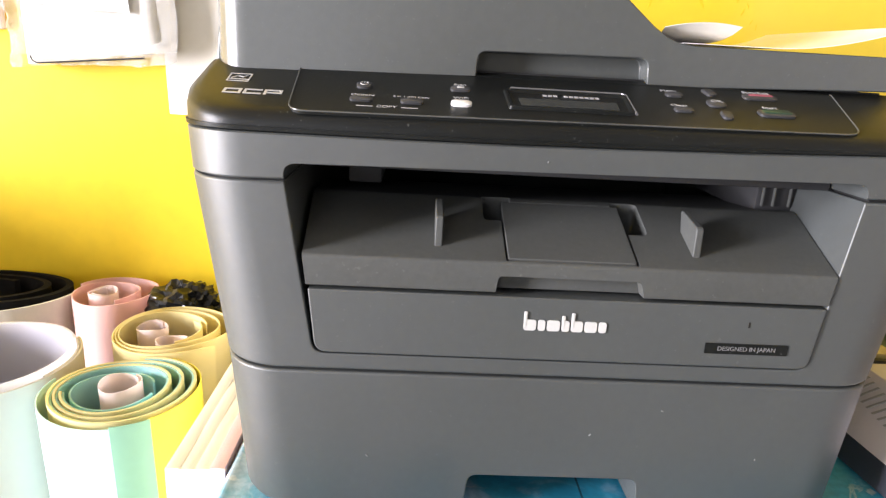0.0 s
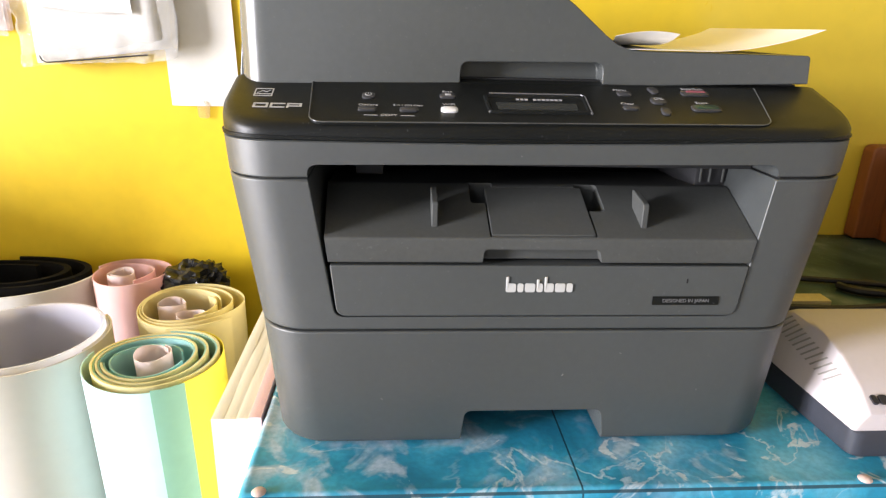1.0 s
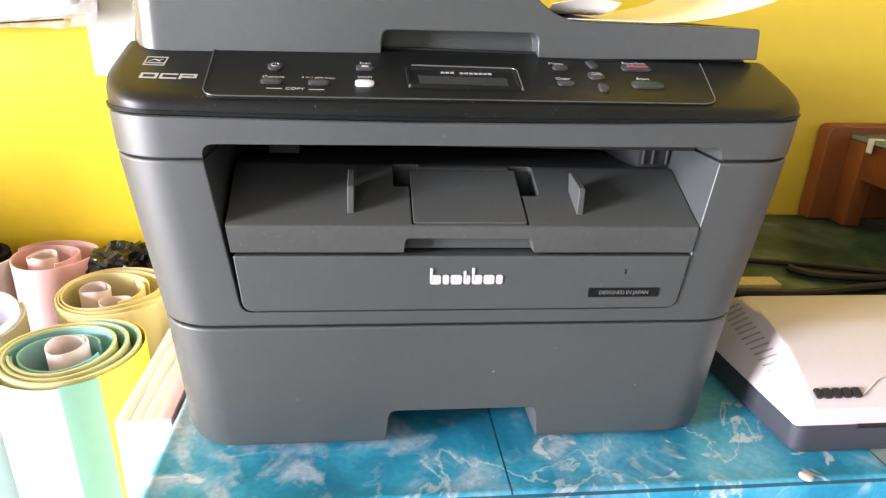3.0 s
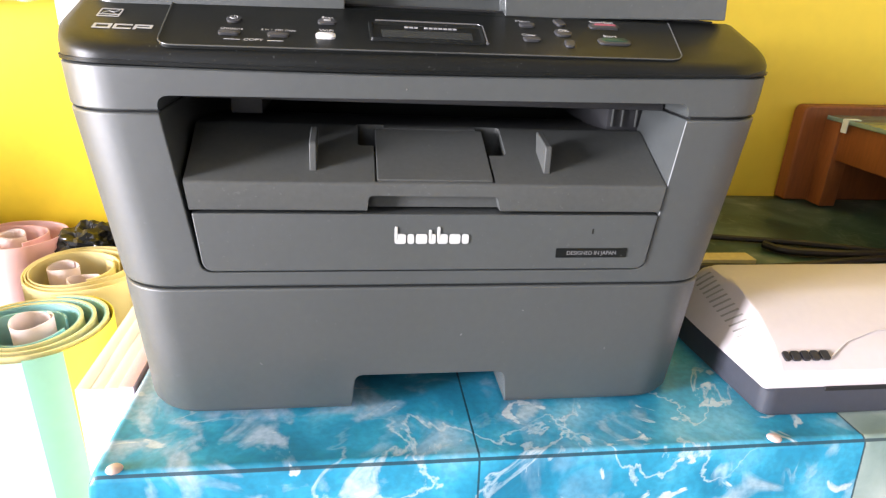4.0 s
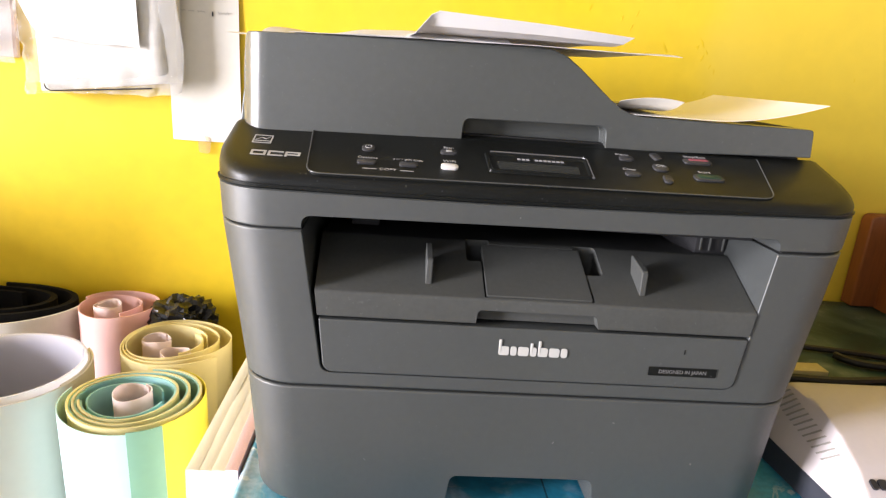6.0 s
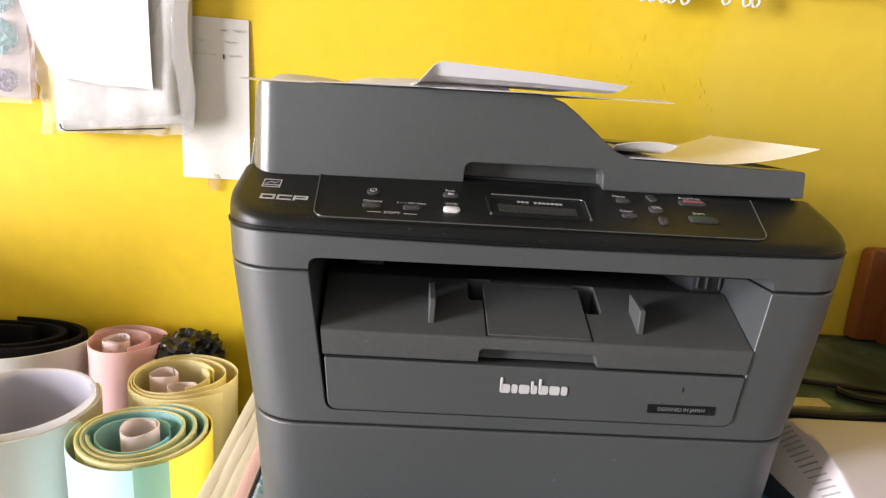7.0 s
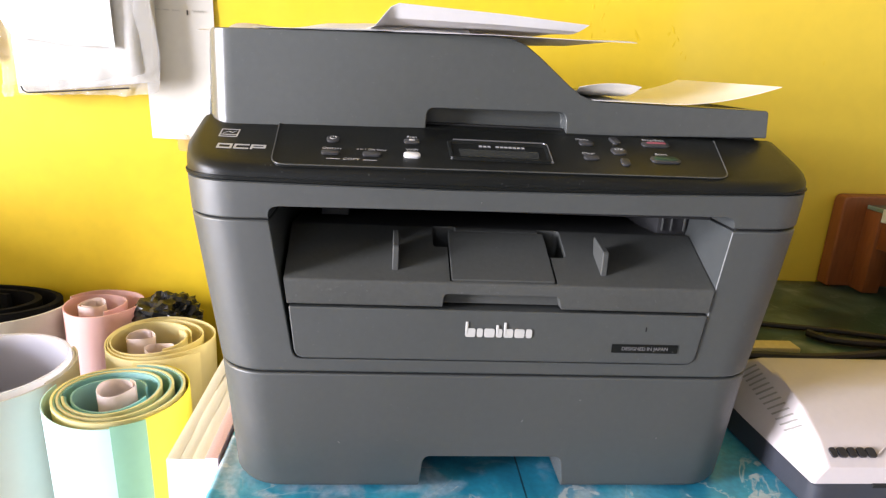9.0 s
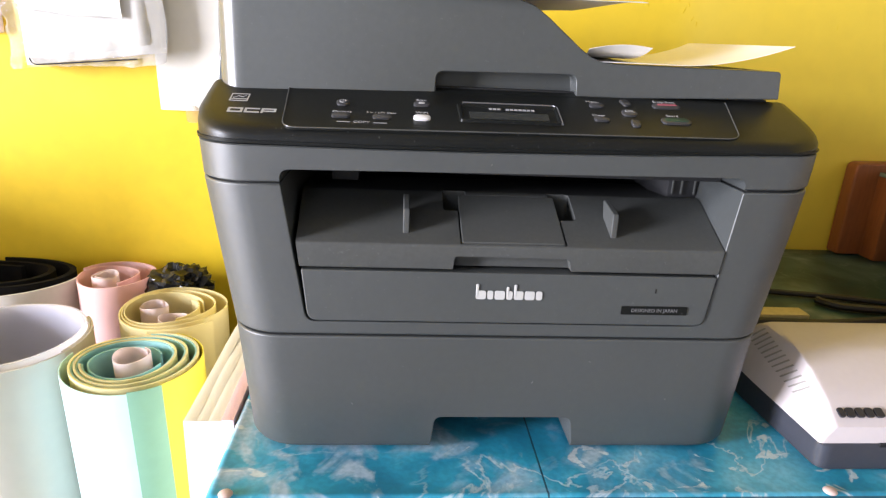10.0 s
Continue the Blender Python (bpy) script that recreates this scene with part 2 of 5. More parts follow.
def cloth_material():
    """Printed vinyl cloth: marbled blue and grey-green tiles with dark printed joints."""
    m = bpy.data.materials.new("marbled_vinyl_cloth")
    m.use_nodes = True
    n, l = m.node_tree.nodes, m.node_tree.links
    b = n["Principled BSDF"]
    b.inputs["Roughness"].default_value = 0.38
    tc = n.new("ShaderNodeTexCoord")
    sep = n.new("ShaderNodeSeparateXYZ")
    l.new(tc.outputs["Object"], sep.inputs[0])

    def noise_tex(scale, detail, dist=0.0):
        t = n.new("ShaderNodeTexNoise")
        t.inputs["Scale"].default_value, t.inputs["Detail"].default_value = scale, detail
        t.inputs["Distortion"].default_value = dist
        l.new(tc.outputs["Object"], t.inputs[0])
        return t.outputs[0]

    def ramp(src, stops):
        r = n.new("ShaderNodeValToRGB")
        while len(r.color_ramp.elements) < len(stops):
            r.color_ramp.elements.new(0.5)
        for e, (p, c) in zip(r.color_ramp.elements, stops):
            e.position, e.color = p, (*c, 1)
        l.new(src, r.inputs[0])
        return r.outputs[0]

    def mix(fac, a, bb):
        x = n.new("ShaderNodeMix")
        x.data_type = "RGBA"
        l.new(fac, x.inputs[0])
        for s, i in ((a, 6), (bb, 7)):
            if isinstance(s, tuple):
                x.inputs[i].default_value = (*s, 1)
            else:
                l.new(s, x.inputs[i])
        return x.outputs[2]

    def mth(op, a, c=0.0, d=0.0):
        x = n.new("ShaderNodeMath")
        x.operation = op
        for i, s in enumerate((a, c, d)):
            if isinstance(s, (int, float)):
                x.inputs[i].default_value = s
            else:
                l.new(s, x.inputs[i])
        return x.outputs[0]

    base = ramp(noise_tex(15, 12, 0.5), [(0.30, (0.014, 0.16, 0.27)), (0.44, (0.026, 0.27, 0.43)), (0.55, (0.048, 0.36, 0.54)), (0.72, (0.19, 0.50, 0.64))])
    grn_shaded = ramp(noise_tex(11, 10, 0.9), [(0.28, (0.008, 0.030, 0.024)), (0.45, (0.021, 0.058, 0.045)), (0.6, (0.075, 0.125, 0.095)), (0.75, (0.24, 0.29, 0.24))])

    def band(src, lo, hi, top):
        x = n.new("ShaderNodeMapRange")
        x.inputs[1].default_value, x.inputs[2].default_value, x.inputs[4].default_value = lo, hi, top
        l.new(src, x.inputs[0])
        return x.outputs[0]

    # pale clouds, ragged white flakes, thin veins
    cloud = mth("MULTIPLY", band(noise_tex(24, 10, 0.9), 0.49, 0.60, 0.9), band(sep.outputs[0], 0.16, -0.12, 0.85))
    base = mix(cloud, base, (0.47, 0.57, 0.68))
    flake = mth("MAXIMUM", band(noise_tex(21, 12, 0.6), 0.62, 0.70, 0.5), band(noise_tex(25, 8, 1.6), 0.635, 0.668, 0.8))
    vein = mth("MULTIPLY", band(mth("ABSOLUTE", mth("SUBTRACT", noise_tex(12, 10, 0.9), 0.5)), 0.013, 0.003, 0.55), band(noise_tex(8, 3), 0.47, 0.56, 1.0))
    pale = mth("MAXIMUM", flake, vein)
    base = mix(pale, base, (0.66, 0.72, 0.72))
    grn_shaded = mix(mth("MULTIPLY", pale, 0.35), grn_shaded, (0.30, 0.34, 0.26))
    grain = band(noise_tex(230, 6), 0.40, 0.62, 0.24)
    base = mix(grain, base, (0.02, 0.12, 0.19))
    # next tile pale grey-green; row behind green, darkened for the printer's shade
    gry = ramp(noise_tex(12, 10, 0.8), [(0.30, (0.10, 0.17, 0.15)), (0.45, (0.22, 0.30, 0.27)), (0.6, (0.38, 0.46, 0.42)), (0.75, (0.55, 0.60, 0.56))])
    c = mix(mth("GREATER_THAN", sep.outputs[0], 0.296), base, gry)
    c = mix(mth("GREATER_THAN", sep.outputs[1], 0.217), c, grn_shaded)
    # joints
    jx = mth("LESS_THAN", mth("ABSOLUTE", mth("SUBTRACT", mth("FLOORED_MODULO", mth("SUBTRACT", sep.outputs[0], 0.03 - 0.133), 0.266), 0.133)), 0.0007)
    jy = mth("LESS_THAN", mth("ABSOLUTE", mth("SUBTRACT", mth("FLOORED_MODULO", mth("SUBTRACT", sep.outputs[1], -0.049 - 0.133), 0.266), 0.133)), 0.0007)
    j = mth("MAXIMUM", jx, jy)
    c = mix(mth("MULTIPLY", j, 0.85), c, (0.012, 0.035, 0.05))
    l.new(c, b.inputs["Base Color"])
    bp = n.new("ShaderNodeBump")
    bp.inputs["Strength"].default_value, bp.inputs["Distance"].default_value = 0.12, 0.002
    l.new(noise_tex(60, 3), bp.inputs["Height"]), l.new(bp.outputs[0], b.inputs["Normal"])
    return m


M_CLOTH = cloth_material()

# ---------------------------------------------------------------- mesh helpers
ORIGIN = {}


def thing(name, loc, label, category, group="", kind=""):
    ob = new(name)
    ob.empty_display_size = 0.02
    ob.location = loc
    ORIGIN[ob] = Vector(loc)
    return tagged(ob, label, category, group, kind)


def finish(me, material, angle=35):
    me.materials.clear()
    me.materials.append(material)
    me.polygons.foreach_set("use_smooth", [True] * len(me.polygons))
    me.set_sharp_from_angle(angle=radians(angle))


def part(name, bm, material, parent=None, label="", angle=35):
    """Link a bmesh, given in world coordinates, as one mesh under a thing or a part."""
    bmesh.ops.recalc_face_normals(bm, faces=bm.faces)
    o = ORIGIN.get(parent, Vector()) if parent else Vector()
    bm.transform(Matrix.Translation(-o))
    me = bpy.data.meshes.new(name)
    bm.to_mesh(me)
    bm.free()
    finish(me, material, angle)
    ob = new(name, me)
    if parent:
        ob.parent = parent
    ORIGIN[ob] = o
    if label:
        ob["label"] = label
    return ob


def solid(name, bm, material, label, category, group="", kind=""):
    """A thing of one mesh, whose origin lies at its base."""
    bmesh.ops.recalc_face_normals(bm, faces=bm.faces)
    co = [v.co for v in bm.verts]
    o = Vector((sum(c.x for c in co) / len(co), sum(c.y for c in co) / len(co), min(c.z for c in co)))
    bm.transform(Matrix.Translation(-o))
    me = bpy.data.meshes.new(name)
    bm.to_mesh(me)
    bm.free()
    finish(me, material)
    ob = new(name, me)
    ob.location = o
    ORIGIN[ob] = o
    return tagged(ob, label, category, group, kind)


def carve(ob, cutters):
    """Cut solids, given in world coordinates, out of a part for good."""
    o = ORIGIN[ob]
    temps = []
    for bm in cutters:
        bmesh.ops.recalc_face_normals(bm, faces=bm.faces)
        bm.transform(Matrix.Translation(-o))
        me = bpy.data.meshes.new("cutter")
        bm.to_mesh(me)
        bm.free()
        t = new("cutter", me)
        t.location = o
        temps.append(t)
        md = ob.modifiers.new("cut", "BOOLEAN")
        md.operation, md.object, md.solver = "DIFFERENCE", t, "EXACT"
    bpy.context.view_layer.update()
    me = bpy.data.meshes.new_from_object(ob.evaluated_get(bpy.context.evaluated_depsgraph_get()))
    material = ob.data.materials[0]
    ob.modifiers.clear()
    ob.data = me
    finish(me, material)
    for t in temps:
        bpy.data.objects.remove(t)


def soften(ob, width, segments=2, angle=40):
    md = ob.modifiers.new("edge", "BEVEL")
    md.width, md.segments, md.limit_method, md.angle_limit = width, segments, "ANGLE", radians(angle)
    md.harden_normals = False
    return ob


def box(x0, x1, y0, y1, z0, z1, bevel=0.0, seg=2, bm=None):
    b = bmesh.new()
    bmesh.ops.create_cube(b, size=1)
    b.transform(Matrix.Translation(((x0 + x1) / 2, (y0 + y1) / 2, (z0 + z1) / 2)) @ Matrix.Diagonal((x1 - x0, y1 - y0, z1 - z0, 1)))
    if bevel:
        bmesh.ops.bevel(b, geom=b.edges[:], offset=bevel, segments=seg, affect="EDGES", profile=0.5)
    return join(bm, b) if bm is not None else b


def join(bm, other):
    me = bpy.data.meshes.new("tmp")
    other.to_mesh(me)
    other.free()
    bm.from_mesh(me)
    bpy.data.meshes.remove(me)
    return bm


def loft(rings, cap=True, closed=True):
    bm = bmesh.new()
    vs = [[bm.verts.new(p) for p in r] for r in rings]
    k = len(rings[0])
    for a, b in zip(vs, vs[1:]):
        for i in range(k if closed else k - 1):
            bm.faces.new((a[i], a[(i + 1) % k], b[(i + 1) % k], b[i]))
    if cap:
        bm.faces.new(vs[0])
        bm.faces.new(vs[-1])
    return bm


def corner(cx, cy, r, a0, a1, n=8):
    return [(cx + r * math.cos(radians(a0 + (a1 - a0) * i / n)), cy + r * math.sin(radians(a0 + (a1 - a0) * i / n))) for i in range(n + 1)]


def footprint(cx, w, y0, y1, r, rb=0.012, n=8):
    """Rounded rectangle: front at y0 with radius r, back at y1 with radius rb."""
    return (corner(cx - w + r, y0 + r, r, 180, 270, n) + [(cx - (w - r) * (1 - k / 6), y0) for k in range(1, 12)] + corner(cx + w - r, y0 + r, r, 270, 360, n)
            + corner(cx + w - rb, y1 - rb, rb, 0, 90, 4) + corner(cx - w + rb, y1 - rb, rb, 90, 180, 4))


def prism(pts, axis, a, b):
    """Extrude a plane outline: axis 'y' takes (x, z) points, 'x' takes (y, z), 'z' takes (x, y)."""
    f = {"y": lambda p, d: (p[0], d, p[1]), "x": lambda p, d: (d, p[0], p[1]), "z": lambda p, d: (p[0], p[1], d)}[axis]
    return loft([[f(p, a) for p in pts], [f(p, b) for p in pts]])


def rounded(pts, radii, n=6):
    """Round the corners of an outline."""
    out = []
    for i, p in enumerate(pts):
        r = radii[i] if isinstance(radii, (list, tuple)) else radii
        a, p0, c = Vector(pts[i - 1]), Vector(p), Vector(pts[(i + 1) % len(pts)])
        if r <= 0:
            out.append(tuple(p))
            continue
        u, v = (a - p0).normalized(), (c - p0).normalized()
        ang = u.angle(v)
        d = min(r / math.tan(ang / 2), (a - p0).length * 0.49, (c - p0).length * 0.49)
        s, e = p0 + u * d, p0 + v * d
        for k in range(n + 1):
            t = k / n
            q = s * (1 - t) ** 2 + p0 * 2 * t * (1 - t) + e * t ** 2
            out.append((q.x, q.y))
    return out


def rod(points, r, sides=8, cap=True):
    pts = [Vector(p) for p in points]
    rings = []
    for i, p in enumerate(pts):
        d = (pts[min(i + 1, len(pts) - 1)] - pts[max(i - 1, 0)]).normalized()
        u = d.orthogonal().normalized() if i == 0 else (rings_u - d * rings_u.dot(d)).normalized()
        rings_u = u
        v = d.cross(u)
        rings.append([p + (u * math.cos(2 * math.pi * k / sides) + v * math.sin(2 * math.pi * k / sides)) * r for k in range(sides)])
    return loft(rings, cap)


def sheet(fn, nu, nv, thick=0.0003):
    """A thin curved sheet from fn(u, v), with real thickness."""
    bm = bmesh.new()
    g = [[bm.verts.new(fn(i / nu, j / nv)) for j in range(nv + 1)] for i in range(nu + 1)]
    for i in range(nu):
        for j in range(nv):
            bm.faces.new((g[i][j], g[i + 1][j], g[i + 1][j + 1], g[i][j + 1]))
    bmesh.ops.recalc_face_normals(bm, faces=bm.faces)
    bmesh.ops.solidify(bm, geom=bm.faces[:], thickness=thick)
    return bm


def coil(cx, cy, r0, r1, a0, a1, z0, z1, thick, wob=0.0, seed=0, steps_per_turn=56, lean=(0, 0), squash=(1, 1), ecc=(0, 0)):
    """A rolled sheet standing on end: a spiral from r0 (at angle a0) to r1 (at a1), degrees."""
    n = max(12, int(abs(a1 - a0) / 360 * steps_per_turn))
    bm = bmesh.new()
    rows = []
    for i in range(n + 1):
        t = i / n
        a = radians(a0 + (a1 - a0) * t)
        r = r0 + (r1 - r0) * t
        ox, oy = cx + ecc[0] * (r1 - r), cy + ecc[1] * (r1 - r)
        r *= 1 + wob * math.sin(3 * a + seed) * 0.5 + wob * math.sin(2 * a + seed * 2.1)
        col = []
        for rr in (r, r - thick):
            for k in range(4):
                z = z0 + (z1 - z0) * k / 3
                f = (z - z1) / (z1 - z0)
                ztop = z + (0.0015 * math.sin(2 * a + seed) if k == 3 else 0)
                col.append(bm.verts.new((ox + rr * math.cos(a) * squash[0] + lean[0] * f, oy + rr * math.sin(a) * squash[1] + lean[1] * f, ztop)))
        rows.append(col)
    for A, B in zip(rows, rows[1:]):
        for k in range(3):
            bm.faces.new((A[k], B[k], B[k + 1], A[k + 1]))
            bm.faces.new((A[4 + k], A[5 + k], B[5 + k], B[4 + k]))
        bm.faces.new((A[3], B[3], B[7], A[7]))
        bm.faces.new((A[0], A[4], B[4], B[0]))
    for E in (rows[0], rows[-1]):
        bm.faces.new((E[0], E[1], E[2], E[3], E[7], E[6], E[5], E[4]))
    return bm


def text_mesh(body, size, m, depth=0.0001):
    cu = bpy.data.curves.new("writing", "FONT")
    cu.body, cu.size, cu.align_x, cu.align_y, cu.extrude = body, size, "CENTER", "CENTER", depth
    ob = new("writing", cu)
    bpy.context.view_layer.update()
    me = bpy.data.meshes.new_from_object(ob.evaluated_get(bpy.context.evaluated_depsgraph_get()))
    bpy.data.objects.remove(ob)
    bm = bmesh.new()
    bm.from_mesh(me)
    bpy.data.meshes.remove(me)
    bm.transform(m)
    return bm


# ---------------------------------------------------------------- the room
FLOOR_Z, WALL_Y = -0.75, 0.522


def room():
    tagged(part("wall_back", box(-5.12, 2.42, WALL_Y, WALL_Y + 0.12, FLOOR_Z, 1.95), M_WALL), "bright yellow painted wall with rubbed patches", "wall", kind="structure")
    bm = box(-5.12, -5.00, -3.2, -2.55, FLOOR_Z, 1.95)
    box(-5.12, -5.00, -1.30, WALL_Y, FLOOR_Z, 1.95, bm=bm)
    box(-5.12, -5.00, -2.55, -1.30, FLOOR_Z, -0.50, bm=bm)
    box(-5.12, -5.00, -2.55, -1.30, 1.82, 1.95, bm=bm)
    tagged(part("wall_west", bm, M_WALL), "yellow painted wall with a tall window", "wall", kind="structure")
    win = thing("window_1", (-5.06, -1.92, -0.50), "tall open window in a painted frame", "window", kind="structure")
    for nm, b in (("sill", box(-5.15, -4.97, -2.55, -1.30, -0.50, -0.47, 0.004)), ("head", box(-5.10, -5.02, -2.55, -1.30, 1.78, 1.82, 0.004)),
                  ("jamb", box(-5.10, -5.02, -2.55, -2.51, -0.47, 1.78, 0.004)), ("jamb", box(-5.10, -5.02, -1.34, -1.30, -0.47, 1.78, 0.004))):
        part(nm, b, M_FRAME, win)
    tagged(part("wall_east", box(2.3, 2.42, -3.2, WALL_Y - 0.003, FLOOR_Z, 1.95), M_BOUNCE), "plain unseen plaster wall, kept pale to bounce light", "wall", kind="structure")
    bm = box(-5.12, -1.9, -3.32, -3.2, FLOOR_Z, 1.95)
    box(-0.7, 2.42, -3.32, -3.2, FLOOR_Z, 1.95, bm=bm)
    box(-1.9, -0.7, -3.32, -3.2, 1.5, 1.95, bm=bm)
    tagged(part("wall_front", bm, M_PLASTER), "plain unseen grey plaster wall, opening added behind the fill lamp", "wall", kind="structure")
    # unseen block, added only to shade the lower wall over the rolls
    tagged(part("wall_low", box(-1.35, -0.87, 0.24, WALL_Y - 0.003, FLOOR_Z, 0.108, 0.006), M_WALL), "unseen low block added to shade the wall's lower part", "wall", kind="structure")
    tagged(part("floor", box(-5.15, 2.45, -3.35, WALL_Y + 0.12, FLOOR_Z - 0.1, FLOOR_Z), M_FLOOR), "grey cement floor", "floor", kind="structure")
    tagged(part("ceiling", box(-5.15, 2.45, -3.35, WALL_Y + 0.12, 1.95, 2.05), M_CEIL), "plain unseen ceiling, toned down to cut bounce light", "ceiling", kind="structure")


room()


# ---------------------------------------------------------------- table and cloth
TX0, TX1, TY0, TY1 = -0.198, 1.25, -0.05, 0.515


def table():
    t = thing("table", ((TX0 + TX1) / 2, (TY0 + TY1) / 2, FLOOR_Z), "wooden table covered with a printed vinyl cloth", "table")
    part("tabletop", box(TX0 + 0.003, TX1, TY0 + 0.003, TY1, -0.032, -0.0025, 0.002), M_WOODTABLE, t)
    for x in (TX0 + 0.05, TX1 - 0.05):
        for y in (TY0 + 0.05, TY1 - 0.05):
            part("leg", box(x - 0.025, x + 0.025, y - 0.025, y + 0.025, FLOOR_Z, -0.032, 0.003), M_WOODTABLE, t)
    for y in (TY0 + 0.05, TY1 - 0.05):
        part("apron", box(TX0 + 0.075, TX1 - 0.075, y - 0.01, y + 0.01, -0.10, -0.032, 0.002), M_WOODTABLE, t)


table()


def tablecloth():
    """Vinyl sheet that lies on the top and folds over its front and side edges."""
    drop, r = 0.16, 0.006
    bm = bmesh.new()

    def fold(s):
        # s: metres inwards from the edge (negative: hanging); gives (inward offset, height)
        if s >= r:
            return s, 0.0
        if s > -r * 0.57:
            a = (r - s) / (r * 1.57) * math.pi / 2
            return r - r * math.sin(a), -r + r * math.cos(a)
        return 0.0, -r + (s + r * 0.57)

    us = [-drop, -0.1, -0.05, -0.02] + [r - r * 1.57 * k / 5 for k in range(5, -1, -1)] + [0.015 + 0.012 * k for k in range(60)] + [0.76, 0.9, 1.1, TX1 - TX0]
    vs = [-drop, -0.1, -0.05, -0.02] + [r - r * 1.57 * k / 5 for k in range(5, -1, -1)] + [0.015 + 0.012 * k for k in range(45)] + [TY1 - TY0]
    grid = []
    for u in us:
        row = []
        for v in vs:
            ox, zx = fold(u)
            oy, zy = fold(v)
            x, y, z = TX0 + ox, TY0 + oy, zx + zy
            w = 0.0007 * noise.noise(Vector((x * 9, y * 9, 3.0)))
            if zx < -0.004:
                x -= 0.0012 * (1 + noise.noise(Vector((y * 14, z * 6, 1.0)))) * min(1, -zx / 0.05)
            if zy < -0.004:
                y -= 0.004 * (1 + noise.noise(Vector((x * 14, z * 6, 5.0)))) * min(1, -zy / 0.05)
            row.append(bm.verts.new((x, y, z + (w - 0.0007 if z == 0 else 0))))
        grid.append(row)
    for i in range(len(us) - 1):
        for j in range(len(vs) - 1):
            bm.faces.new((grid[i][j], grid[i + 1][j], grid[i + 1][j + 1], grid[i][j + 1]))
    ob = tagged(part("tablecloth", bm, M_CLOTH, None, angle=60), "glossy vinyl tablecloth printed with blue marbled tiles", "tablecloth")
    md = ob.modifiers.new("thickness", "SOLIDIFY")
    md.thickness, md.offset = 0.0008, -1


tablecloth()


def thumbtack(x, y):
    t = thing("thumbtack", (x, y, 0.0), "dull pinkish metal thumbtack pinning the tablecloth", "thumbtack", "tacks along the table edge")
    n = 20
    prof = [(0.0046, 0.0004), (0.0048, 0.001), (0.0040, 0.0020), (0.0022, 0.0027), (0.0004, 0.0029)]
    part("head", loft([[(x + r * math.cos(2 * math.pi * k / n), y + r * math.sin(2 * math.pi * k / n), z) for k in range(n)] for r, z in prof]), M_TACK, t)
    part("pin", rod([(x, y, 0.0006), (x, y, -0.006)], 0.0005, 6), M_TACK, t)


thumbtack(-0.184, -0.0465)
thumbtack(0.230, -0.0465)

# ---------------------------------------------------------------- printer
PX = 0.0025


def width_at(z):
    """Half width of the body at a height: it tapers towards the foot."""
    pts = ((0.0, 0.184), (0.093, 0.193), (0.197, 0.2083), (0.235, 0.2110))
    for (a, wa), (b, wb) in zip(pts, pts[1:]):
        if z <= b:
            return wa + (wb - wa) * (z - a) / (b - a)
    return pts[-1][1]


def body_ring(z, inset=0.0, r=0.036, tilt=0.0, sag=0.0):
    return [(x, y, z + tilt * (x - PX + 0.2) - sag * max(0.0, 1 - ((x - PX) / 0.19) ** 2)) for x, y in footprint(PX, width_at(z) - inset, inset, 0.400 - inset, r - inset * 0.5)]


def opening_outline():
    top = rounded([(PX - 0.1545, 0.2068), (PX + 0.1500, 0.2108), (PX + 0.1378, 0.1036), (PX - 0.1388, 0.1036)], [0.007, 0.007, 0.008, 0.008])
    return top


